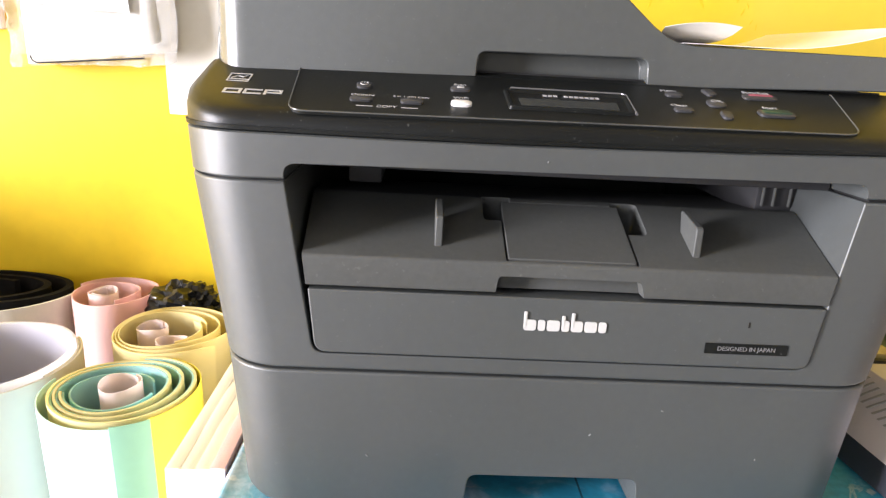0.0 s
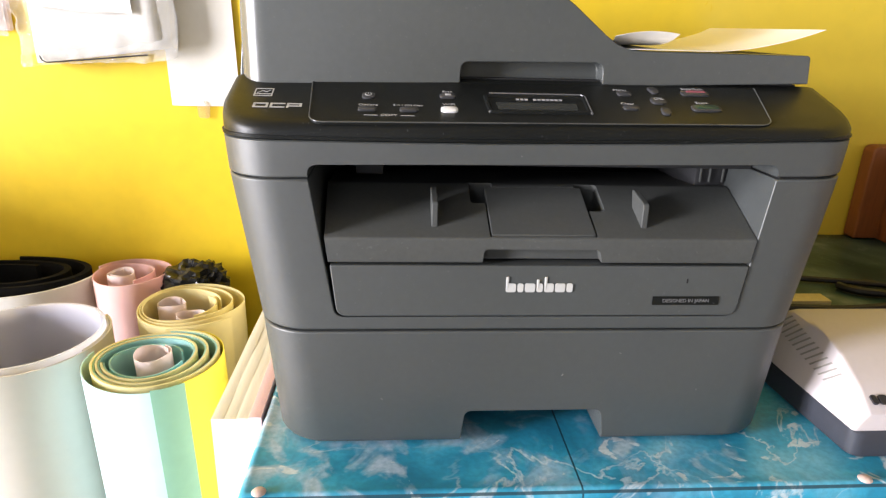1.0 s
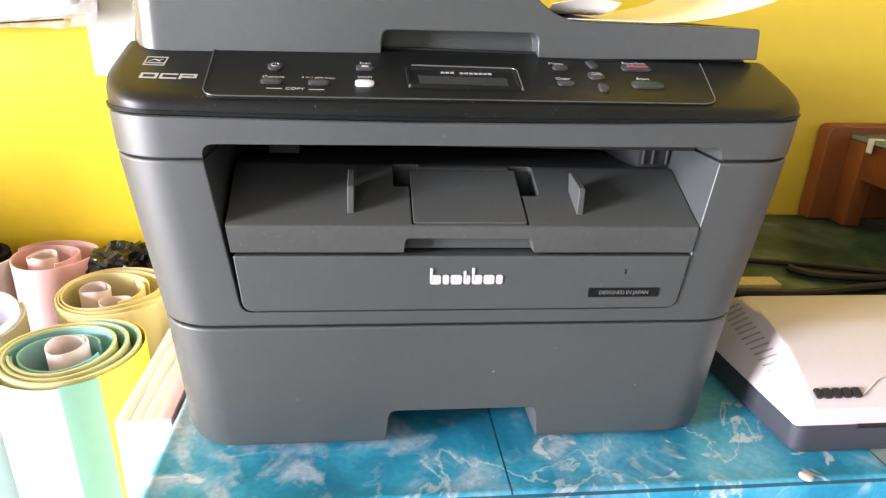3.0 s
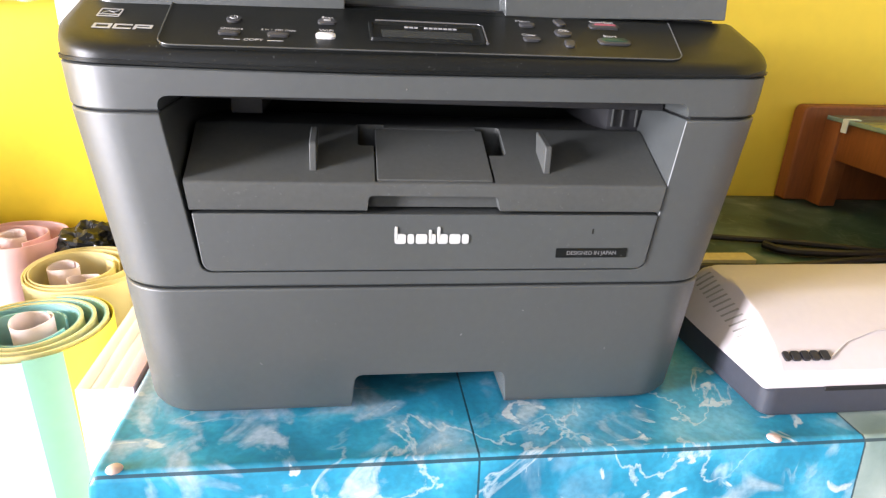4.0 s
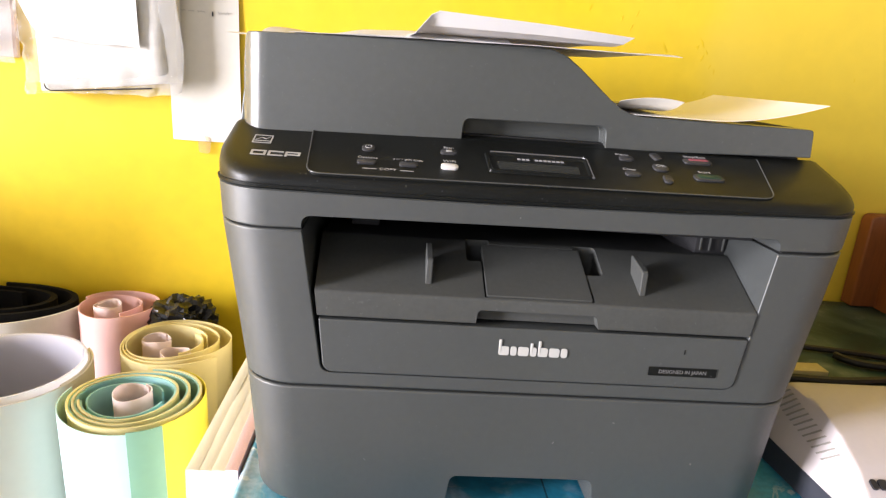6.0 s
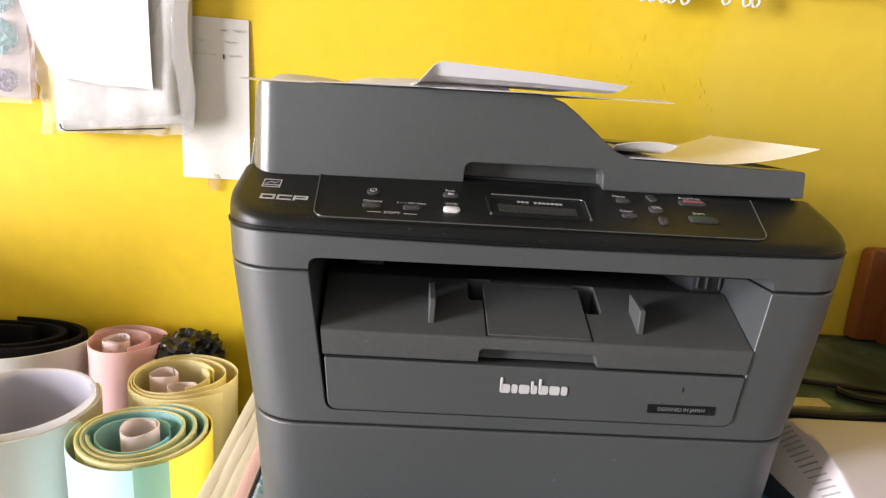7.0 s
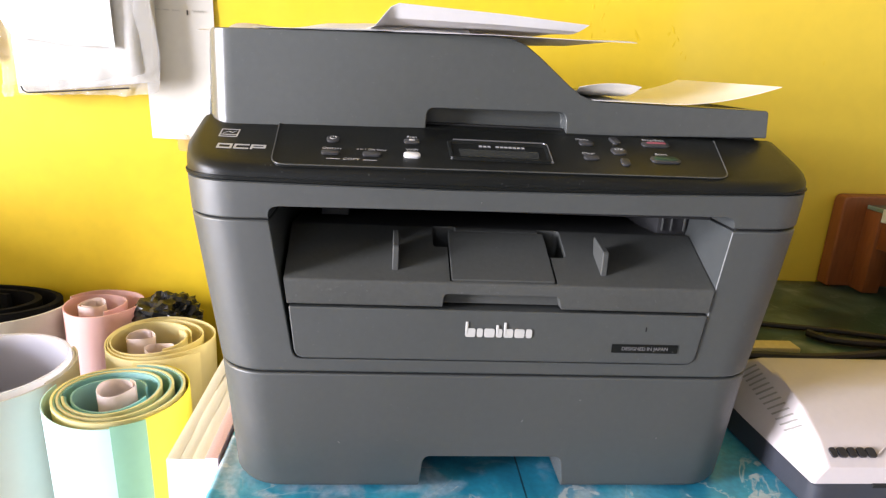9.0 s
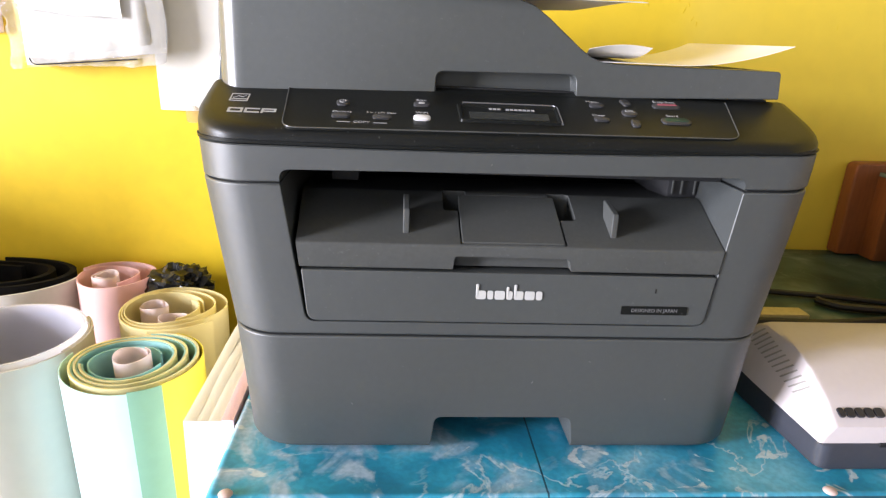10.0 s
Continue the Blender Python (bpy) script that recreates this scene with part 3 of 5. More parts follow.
def printer():
    P = thing("printer", (PX, 0.2, 0.0), "charcoal grey multifunction laser printer standing on the table", "printer")
    # paper cassette with the grip cut into its lower edge
    c = part("paper_cassette", loft([body_ring(0.0025, 0.004), body_ring(0.0045, 0.0015), body_ring(0.008), body_ring(0.05), body_ring(0.0915), body_ring(0.0925, 0.0010)]), M_BODY, P, "charcoal paper cassette with a cut-out grip")
    grip = rounded([(PX - 0.0525, -0.01), (PX - 0.0485, 0.0290), (PX + 0.0510, 0.0290), (PX + 0.0560, -0.01)], [0, 0.006, 0.006, 0])
    carve(c, [prism(grip, "y", -0.02, 0.060)])
    soften(c, 0.0008)
    part("seam", loft([body_ring(0.0914, 0.0035), body_ring(0.0950, 0.0035)]), M_SEAM, P)
    # main body round the output bay
    b = part("body", loft([body_ring(0.0940, 0.0010), body_ring(0.0950), body_ring(0.13), body_ring(0.165), body_ring(0.1962, tilt=0.012), body_ring(0.1970, 0.001, tilt=0.012)]), M_BODY, P, "charcoal plastic body with a wide output bay")
    carve(b, [prism(opening_outline(), "y", -0.02, 0.27)])
    soften(b, 0.0009)
    part("seam", loft([body_ring(0.1955, 0.003, tilt=0.012), body_ring(0.1998, 0.003, tilt=0.014)]), M_SEAM, P)
    carve(P.children[-1], [prism([(PX - 0.1535, 0.15), (PX - 0.1535, 0.25), (PX + 0.1525, 0.25), (PX + 0.1525, 0.15)], "y", -0.02, 0.27)])
    s = part("scanner_base", loft([body_ring(0.1981, 0.0006, tilt=0.014), body_ring(0.1988, tilt=0.014), body_ring(0.215, tilt=0.006), body_ring(0.2208, tilt=0.013, sag=0.0024), body_ring(0.2216, 0.001, tilt=0.013, sag=0.0024)]), M_BODY, P, "charcoal scanner unit over the output bay")
    carve(s, [prism(opening_outline(), "y", -0.02, 0.27)])
    soften(s, 0.0009)
    # bay's shade put into a darker plastic: back plate, roof ribs and side ribs
    part("bay_back", box(PX - 0.150, PX + 0.150, 0.262, 0.268, 0.10, 0.208), M_BAYSHADE, P)
    part("bay_roof", box(PX - 0.148, PX + 0.148, 0.030, 0.262, 0.2015, 0.2075, 0.001), M_BAYSHADE, P)
    part("side_block", box(PX + 0.124, PX + 0.1505, 0.062, 0.2600, 0.1790, 0.2018, 0.001), M_BAYSHADE, P)
    for x in (0.127, 0.134, 0.144):
        part("rib", box(PX + x, PX + x + 0.0011, 0.0600, 0.0632, 0.1850, 0.2015, 0.0003), M_TRAY, P)
    part("rib", box(PX - 0.128, PX - 0.108, 0.070, 0.120, 0.186, 0.2015, 0.001), M_BAYSHADE, P)
    # output tray, rising from its front lip and falling into the bay
    prof = rounded([(-0.0012, 0.1432), (-0.0012, 0.1600), (0.010, 0.1643), (0.055, 0.1832), (0.13, 0.177), (0.25, 0.15), (0.25, 0.1432)], [0.001, 0.0025, 0.004, 0.01, 0.01, 0, 0], 4)
    rings = []
    for k in range(7):
        t = k / 6
        x = -1 + 2 * t
        rings.append([(PX - 0.0005 + x * (0.1418 + (z - 0.1432) * 0.115), y, z) for y, z in prof])
    tr = part("output_tray", loft(rings), M_TRAY, P, "dusty grey output tray")
    notch = rounded([(PX - 0.0430, 0.130), (PX - 0.0405, 0.1525), (PX + 0.0365, 0.1525), (PX + 0.0425, 0.130)], [0, 0.003, 0.004, 0])
    slot = rounded([(PX + 0.0300, 0.0265), (PX + 0.0465, 0.0265), (PX + 0.0465, 0.056), (PX + 0.0300, 0.056)], [0.001, 0.004, 0.004, 0.001])
    slot2 = rounded([(PX - 0.0470, 0.034), (PX - 0.0300, 0.034), (PX - 0.0300, 0.058), (PX - 0.0470, 0.058)], [0.003, 0.001, 0.001, 0.003])
    flapcut = [(PX - 0.0370, 0.0008), (PX + 0.0352, 0.0008), (PX + 0.0352, 0.052), (PX - 0.0370, 0.052)]
    carve(tr, [prism(notch, "y", -0.02, 0.0075)])
    carve(tr, [prism(slot, "z", 0.162, 0.25)])
    carve(tr, [prism(slot2, "z", 0.165, 0.25)])
    carve(tr, [loft([[(x, y, 0.1601 + y * 0.42 - 0.0042) for x, y in flapcut], [(x, y, 0.25) for x, y in flapcut]])])
    soften(tr, 0.0006)

    def tray_z(y):
        return 0.1601 + y * 0.42

    # hinged support flap lying in the tray
    fl = rounded([(PX - 0.0357, 0.0024), (PX + 0.0339, 0.0024), (PX + 0.0339, 0.0505), (PX - 0.0357, 0.0505)], 0.0012)
    f = part("support_flap", loft([[(x, y, tray_z(y) - 0.0042) for x, y in fl], [(x, y, tray_z(y) + 0.0005) for x, y in fl]]), M_TRAY, P)
    soften(f, 0.0004)
    # paper stops: upright fins
    for x, lean in ((-0.0730, 0.0), (0.0690, 0.0)):
        y0, y1 = 0.010, 0.040
        a = [(y0, tray_z(y0) - 0.003), (y0 + 0.001, tray_z(y0) + 0.0165), (y1 - 0.004, tray_z(y0) + 0.0215), (y1 - 0.008, tray_z(y1) - 0.004)]
        a = rounded(a, [0, 0.003, 0.002, 0])
        half = 0.0021
        g = loft([[(PX + x - half - lean * (y - y0) * 40, y, z) for y, z in a], [(PX + x + half - lean * (y - y0) * 40, y, z) for y, z in a]])
        soften(part("paper_stop", g, M_TRAY, P), 0.0006)
    # hinged manual feed door under the tray
    d = rounded([(PX - 0.1413, 0.1412), (PX + 0.1412, 0.1412), (PX + 0.1372, 0.1048), (PX - 0.1375, 0.1048)], [0.001, 0.001, 0.0075, 0.0075])
    door = part("feed_door", prism(d, "y", -0.0014, 0.020), M_BODY, P, "charcoal fold-down feed door with a pale wordmark")
    soften(door, 0.0007)
    # pale wordmark: one plain rounded shape a letter
    x = PX - 0.0250
    for w, asc in ((0.0068, 1), (0.0040, 0), (0.0070, 0), (0.0042, 2), (0.0064, 1), (0.0068, 0), (0.0042, 0)):
        bm = prism(rounded([(x, 0.1226), (x + w, 0.1226), (x + w, 0.1288), (x, 0.1288)], 0.0016, 4), "y", -0.0012, -0.0021)
        if asc:
            box(x, x + 0.0018, -0.0022, -0.0012, 0.1250, 0.1334 if asc == 1 else 0.1316, 0.0003, bm=bm)
        part("wordmark", bm, M_SILVER, door)
        x += w + 0.0010
    # black name plate and small mark
    np_ = rounded([(PX + 0.0768, 0.1193), (PX + 0.1238, 0.1193), (PX + 0.1238, 0.1130), (PX + 0.0768, 0.1130)], 0.0008)
    part("name_plate", prism(np_, "y", -0.0019, -0.0010), M_PANEL, door, "glossy black name plate")
    part("writing", text_mesh("DESIGNED IN JAPAN", 0.0036, pose(PX + 0.1003, -0.0020, 0.1161, 90, 0, 0)), M_PLATEINK, door)
    part("mark", box(PX + 0.0990, PX + 0.0998, -0.0017, -0.0010, 0.1290, 0.1322), M_SEAM, door)
    # pale lint and scuffs
    rnd = random.Random(21)
    for x, z, yy in ((-0.108, 0.040, 0.0), (-0.165, 0.155, 0.003), (-0.168, 0.158, 0.003), (0.020, 0.058, 0.0), (0.120, 0.045, 0.0), (0.060, 0.075, 0.0), (-0.02, 0.214, 0.0)):
        bm = box(-0.00035, 0.00035, -0.0004, 0.0002, -0.0011, 0.0011, 0.0002)
        bm.transform(pose(PX + x, yy, z, 0, rnd.uniform(-70, 70), 0) @ Matrix.Diagonal((1, 1, rnd.uniform(0.4, 1.1), 1)))
        part("lint", bm, M_PLATEINK, P)
    control_panel(P)
    feeder(P)


SLOPE = math.atan(0.328)
PANEL = pose(0, 0, 0.2315, math.degrees(SLOPE), 0, 0)


def on_panel(x, y, z=0.0):
    """The pose of a thing lying on the sloped panel, at world x and y."""
    return PANEL @ pose(x, y / math.cos(SLOPE), z)


def panel_pad(pts, z0, z1):
    """A flat raised piece on the panel from an outline of (x, y) points."""
    k = 1 / math.cos(SLOPE)
    bm = loft([[(x, y * k, z0) for x, y in pts], [(x, y * k, z1) for x, y in pts]])
    bm.transform(PANEL)
    return bm


def control_panel(P):
    def outline(inset, r=0.036):
        w = 0.2110 - inset
        return (corner(PX - w + r, inset + r, r, 180, 270, 10) + [(PX - (w - r) * (1 - k / 8), inset) for k in range(1, 16)] + corner(PX + w - r, inset + r, r, 270, 360, 10) + [(PX + w, 0.0715), (PX - w, 0.0715)])

    def sag(x):
        return 0.0024 * max(0.0, 1 - ((x - PX) / 0.19) ** 2)

    rings = []
    for inset, kind in ((0.0016, "low"), (0.0002, "low2"), (0.0, "lip"), (0.0009, "lip"), (0.0009, "mid"), (0.0018, "a"), (0.0040, "b"), (0.0085, "c")):
        ring = []
        for x, y in outline(inset):
            top = 0.2315 + 0.328 * y
            z = {"low": 0.2217 + 0.013 * (x - PX + 0.2) - sag(x), "low2": 0.2225 + 0.013 * (x - PX + 0.2) - sag(x), "lip": 0.2246 + 0.011 * (x - PX + 0.2) - sag(x), "mid": 0.2268 + 0.005 * (x - PX + 0.2) + 0.22 * max(y, 0) - sag(x), "a": top - 0.0030, "b": top - 0.0010, "c": top}[kind]
            ring.append((x, y, z))
        rings.append(ring)
    p = part("control_panel", loft(rings), M_PANEL, P, "sloped black control panel with buttons", 50)
    # raised key field with rounded ends
    fld = rounded([(PX - 0.1555, 0.0640), (PX - 0.1515, 0.0018), (PX + 0.1445, 0.0085), (PX + 0.1580, 0.0640)], [0.001, 0.010, 0.012, 0.001], 8)
    fld_in = rounded([(PX - 0.1542, 0.0635), (PX - 0.1504, 0.0030), (PX + 0.1438, 0.0094), (PX + 0.1568, 0.0635)], [0.001, 0.010, 0.012, 0.001], 8)
    k = 1 / math.cos(SLOPE)
    bm = loft([[(x, y * k, -0.001) for x, y in fld], [(x, y * k, 0.0009) for x, y in fld], [(x, y * k, 0.0008) for x, y in fld_in], [(PX + (x - PX) * 0.992, (0.034 + (y - 0.034) * 0.955) * k, 0.0006) for x, y in fld_in]])
    bm.transform(PANEL)
    part("key_field", bm, M_PANEL, p)
    # lighter grey rod paints the highlight on the field's bevel
    edge = rod([(x, y * k, 0.0009) for x, y in fld[1:-1]], 0.00045, 6)
    edge.transform(PANEL)
    part("field_edge", edge, M_EDGE, p, "grey rim drawing the bevel's highlight")
    top = 0.0008

    def key(name, x, y, w, d, m, tilt=0.0, h=0.0016, r=None):
        pts = rounded([(-w / 2, -d / 2), (w / 2, -d / 2), (w / 2, d / 2), (-w / 2, d / 2)], r or min(w, d) * 0.45, 5)
        ins = [(a * 0.86, b * 0.80) for a, b in pts]
        bm = loft([[(a, b, 0.0) for a, b in pts], [(a, b, h * 0.7) for a, b in pts], [(a, b, h) for a, b in ins]])
        bm.transform(on_panel(x, y, top - 0.0002) @ pose(0, 0, 0, 0, 0, tilt))
        return part(name, bm, m, p)

    def words(s, x, y, size):
        part("writing", text_mesh(s, size, on_panel(x, y, top + 0.0002), 0.00005), M_PRINT, p)

    def bar(x, y, w, d):
        bm = box(-w / 2, w / 2, -d / 2, d / 2, 0, 0.0002)
        bm.transform(on_panel(x, y, top))
        part("mark", bm, M_PRINT, p)

    key("power_button", -0.1143, 0.0385, 0.0085, 0.0085, M_BUTTON)
    ring = rod([(0.0021 * math.cos(radians(a)), 0.0021 * math.sin(radians(a)), 0) for a in range(120, 421, 20)], 0.00025, 5)
    join(ring, rod([(0, 0.0006, 0), (0, 0.0026, 0)], 0.00025, 5))
    ring.transform(on_panel(-0.1143, 0.0385, top + 0.0016))
    part("mark", ring, M_PRINT, p)
    key("button", -0.1143, 0.0198, 0.0120, 0.0052, M_BUTTON)
    words("Options", -0.1140, 0.0258, 0.0038)
    key("button", -0.0880, 0.0198, 0.0120, 0.0052, M_BUTTON)
    words("2 in 1 (ID) Copy", -0.0885, 0.0262, 0.0029)
    words("COPY", -0.1007, 0.0120, 0.0040)
    bar(-0.1120, 0.0120, 0.0085, 0.0005), bar(-0.0890, 0.0120, 0.0085, 0.0005)
    key("button", -0.0620, 0.0405, 0.0110, 0.0058, M_BUTTON)
    bm = box(-0.002, 0.002, -0.0014, 0.0012, 0, 0.0002, 0.0001)
    bm.transform(on_panel(-0.0620, 0.0405, top + 0.0015))
    part("mark", bm, M_PRINT, p)
    words("Scan", -0.0620, 0.0475, 0.0038)
    key("white_button", -0.0622, 0.0208, 0.0110, 0.0072, M_WHITE_BTN)
    words("WiFi", -0.0621, 0.0285, 0.0043)
    # display in its bezel
    rim = rounded([(-0.0385, 0.0440), (-0.0375, 0.0180), (0.0300, 0.0180), (0.0310, 0.0440)], 0.0022)
    rim_in = [(x * 0.985, 0.031 + (y - 0.031) * 0.94) for x, y in rim]
    bz = part("display_bezel", loft([[(x, y * k, 0.0002) for x, y in rim], [(x, y * k, 0.0022) for x, y in rim_in], [(x * 0.96, (0.031 + (y - 0.031) * 0.86) * k, 0.0022) for x, y in rim_in], [(x * 0.93, (0.031 + (y - 0.031) * 0.78) * k, 0.0010) for x, y in rim_in]]), M_PANEL, p)
    bz.data.transform(Matrix.Translation(ORIGIN[bz]))
    bz.data.transform(PANEL)
    bz.data.transform(Matrix.Translation(-ORIGIN[bz]))
    # lighter rod on two sides paints the bezel's glint
    lip = rod([(x, y * k, 0.0) for x, y in ((-0.034, 0.0452), (0.0285, 0.0452), (0.0308, 0.0430), (0.0300, 0.0180))], 0.0008, 6)
    lip.transform(PANEL @ pose(0, 0, 0.0016))
    part("bezel_edge", lip, M_LCDRIM, bz, "silvery bezel edge with its glint painted on")
    part("display", panel_pad([(-0.0310, 0.0325), (-0.0304, 0.0225), (0.0222, 0.0225), (0.0228, 0.0325)], 0.0010, 0.0014), M_LCD, p, "blank dark grey display")
    for i in range(11):
        if i != 3:
            bm = box(-0.0148 + i * 0.0029, -0.0148 + i * 0.0029 + 0.0021, -0.0011, 0.0011, 0, 0.0002)
            bm.transform(on_panel(-0.0020, 0.0375, 0.0012))
            part("mark", bm, M_INK, p)
    key("button", 0.0605, 0.0500, 0.0100, 0.0058, M_BUTTON)
    words("Menu", 0.0590, 0.0563, 0.0042)
    key("button", 0.0590, 0.0288, 0.0105, 0.0058, M_BUTTON)
    words("Clear", 0.0585, 0.0352, 0.0042)
    key("arrow_button", 0.0830, 0.0562, 0.0060, 0.0100, M_BUTTON, 12)
    key("ok_button", 0.0812, 0.0400, 0.0105, 0.0100, M_BUTTON)
    words("OK", 0.0812, 0.0400, 0.0046)
    p.children[-1].data.transform(Matrix.Translation((0, 0, 0.0016)))
    key("arrow_button", 0.0812, 0.0245, 0.0060, 0.0100, M_BUTTON, -8)
    key("stop_button", 0.1118, 0.0530, 0.0200, 0.0072, M_BUTTON, 0, 0.0016)
    key("stop_button_cap", 0.1125, 0.0535, 0.0150, 0.0024, M_RED_BTN, 0, 0.0021)
    words("Stop/Exit", 0.1125, 0.0605, 0.0044)
    key("start_button", 0.1110, 0.0300, 0.0205, 0.0085, M_BUTTON)
    key("start_button_cap", 0.1112, 0.0302, 0.0170, 0.0058, M_GREEN_BTN, 0, 0.0021)
    words("Start", 0.1110, 0.0385, 0.0044)
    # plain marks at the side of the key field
    zt = 0.0002
    for k, x in enumerate((-0.1855, -0.1750, -0.1645)):
        w, h, t = 0.0094, 0.0066, 0.0015
        bm = box(-w / 2, w / 2, h / 2 - t, h / 2, 0, 0.0002)
        box(-w / 2, -w / 2 + t, -h / 2, h / 2 - t, 0, 0.0002, bm=bm)
        if k < 2:
            box(-w / 2 + t, w / 2, -h / 2, -h / 2 + t, 0, 0.0002, bm=bm)
        else:
            box(-w / 2 + t, w / 2, -t, 0, 0, 0.0002, bm=bm)
        if k != 1:
            box(w / 2 - t, w / 2, (-h / 2 + t) if k == 0 else 0, h / 2 - t, 0, 0.0002, bm=bm)
        bm.transform(on_panel(x + 0.004, 0.0240, zt))
        part("mark", bm, M_PRINT, p)
    bm = box(-0.0060, 0.0060, 0.0050, 0.0058, 0, 0.0002)
    for q in ((-0.0060, 0.0060, -0.0058, -0.0050), (-0.0060, -0.0052, -0.0050, 0.0050), (0.0052, 0.0060, -0.0050, 0.0050), (-0.0052, 0.0052, -0.0030, -0.0022)):
        box(*q, 0, 0.0002, bm=bm)
    join(bm, rod([(-0.004, -0.001, 0.0001), (-0.001, 0.002, 0.0001), (0.002, 0.0005, 0.0001), (0.004, 0.003, 0.0001)], 0.0003, 5))
    bm.transform(on_panel(-0.1825, 0.0425, zt))
    part("mark", bm, M_PRINT, p)


def feeder(P):
    """Sheet feeder lid: high over the left, sweeping down to a low tray."""
    curve = [(-0.2060, 0.2442), (-0.1985, 0.3120), (-0.10, 0.3148), (-0.010, 0.3170), (0.004, 0.3166), (0.015, 0.3130), (0.026, 0.3055), (0.038, 0.2960),
             (0.050, 0.2865), (0.058, 0.2812), (0.066, 0.2780), (0.077, 0.2768), (0.100, 0.2768), (0.2005, 0.2768), (0.2025, 0.2570)]
    prof = rounded(curve, [0.001, 0.004, 0, 0.006, 0.004, 0.006, 0, 0, 0, 0.004, 0.004, 0.006, 0, 0.003, 0.001], 4)
    bm = prism(prof, "y", 0.0675, 0.392)
    a = part("document_feeder", bm, M_LID, P, "charcoal sheet feeder lid sloping to a low tray")
    # rounded upright corner at the high end, cut by a concave tool
    r = 0.020
    x0, y0 = -0.2035, 0.0660
    tool = [(x0 - 0.01, y0 - 0.01), (x0 + r + 0.0015, y0 - 0.01), (x0 + r + 0.0015, y0 + 0.0015)] + [(x0 + r - r * math.sin(t) + 0.0015, y0 + r - r * math.cos(t) + 0.0015) for t in [radians(90 * i / 10) for i in range(1, 10)]] + [(x0 + 0.0018, y0 + r + 0.0015), (x0 - 0.01, y0 + r + 0.0015)]
    carve(a, [prism(tool, "z", 0.23, 0.34)])
    hand = rounded([(-0.0530, 0.230), (-0.0515, 0.2668), (0.0490, 0.2682), (0.0520, 0.230)], [0, 0.006, 0.006, 0])
    carve(a, [prism(hand, "y", 0.05, 0.082)])
    hop = rounded([(0.086, 0.085), (0.197, 0.085), (0.197, 0.33), (0.086, 0.33)], 0.006)
    carve(a, [prism(hop, "z", 0.2735, 0.30)])
    # the front runs slightly forward towards the high end
    for v in a.data.vertices:
        y = v.co.y + ORIGIN[a].y
        f = max(0.0, min(1.0, (0.05 - v.co.x - ORIGIN[a].x) / 0.25))
        v.co.y -= 0.0105 * f * max(0.0, min(1.0, (0.2 - y) / 0.11))
    soften(a, 0.0012)
    part("lid_seam", box(-0.192, 0.196, 0.0725, 0.385, 0.2440, 0.2560), M_SEAM, P)


printer()


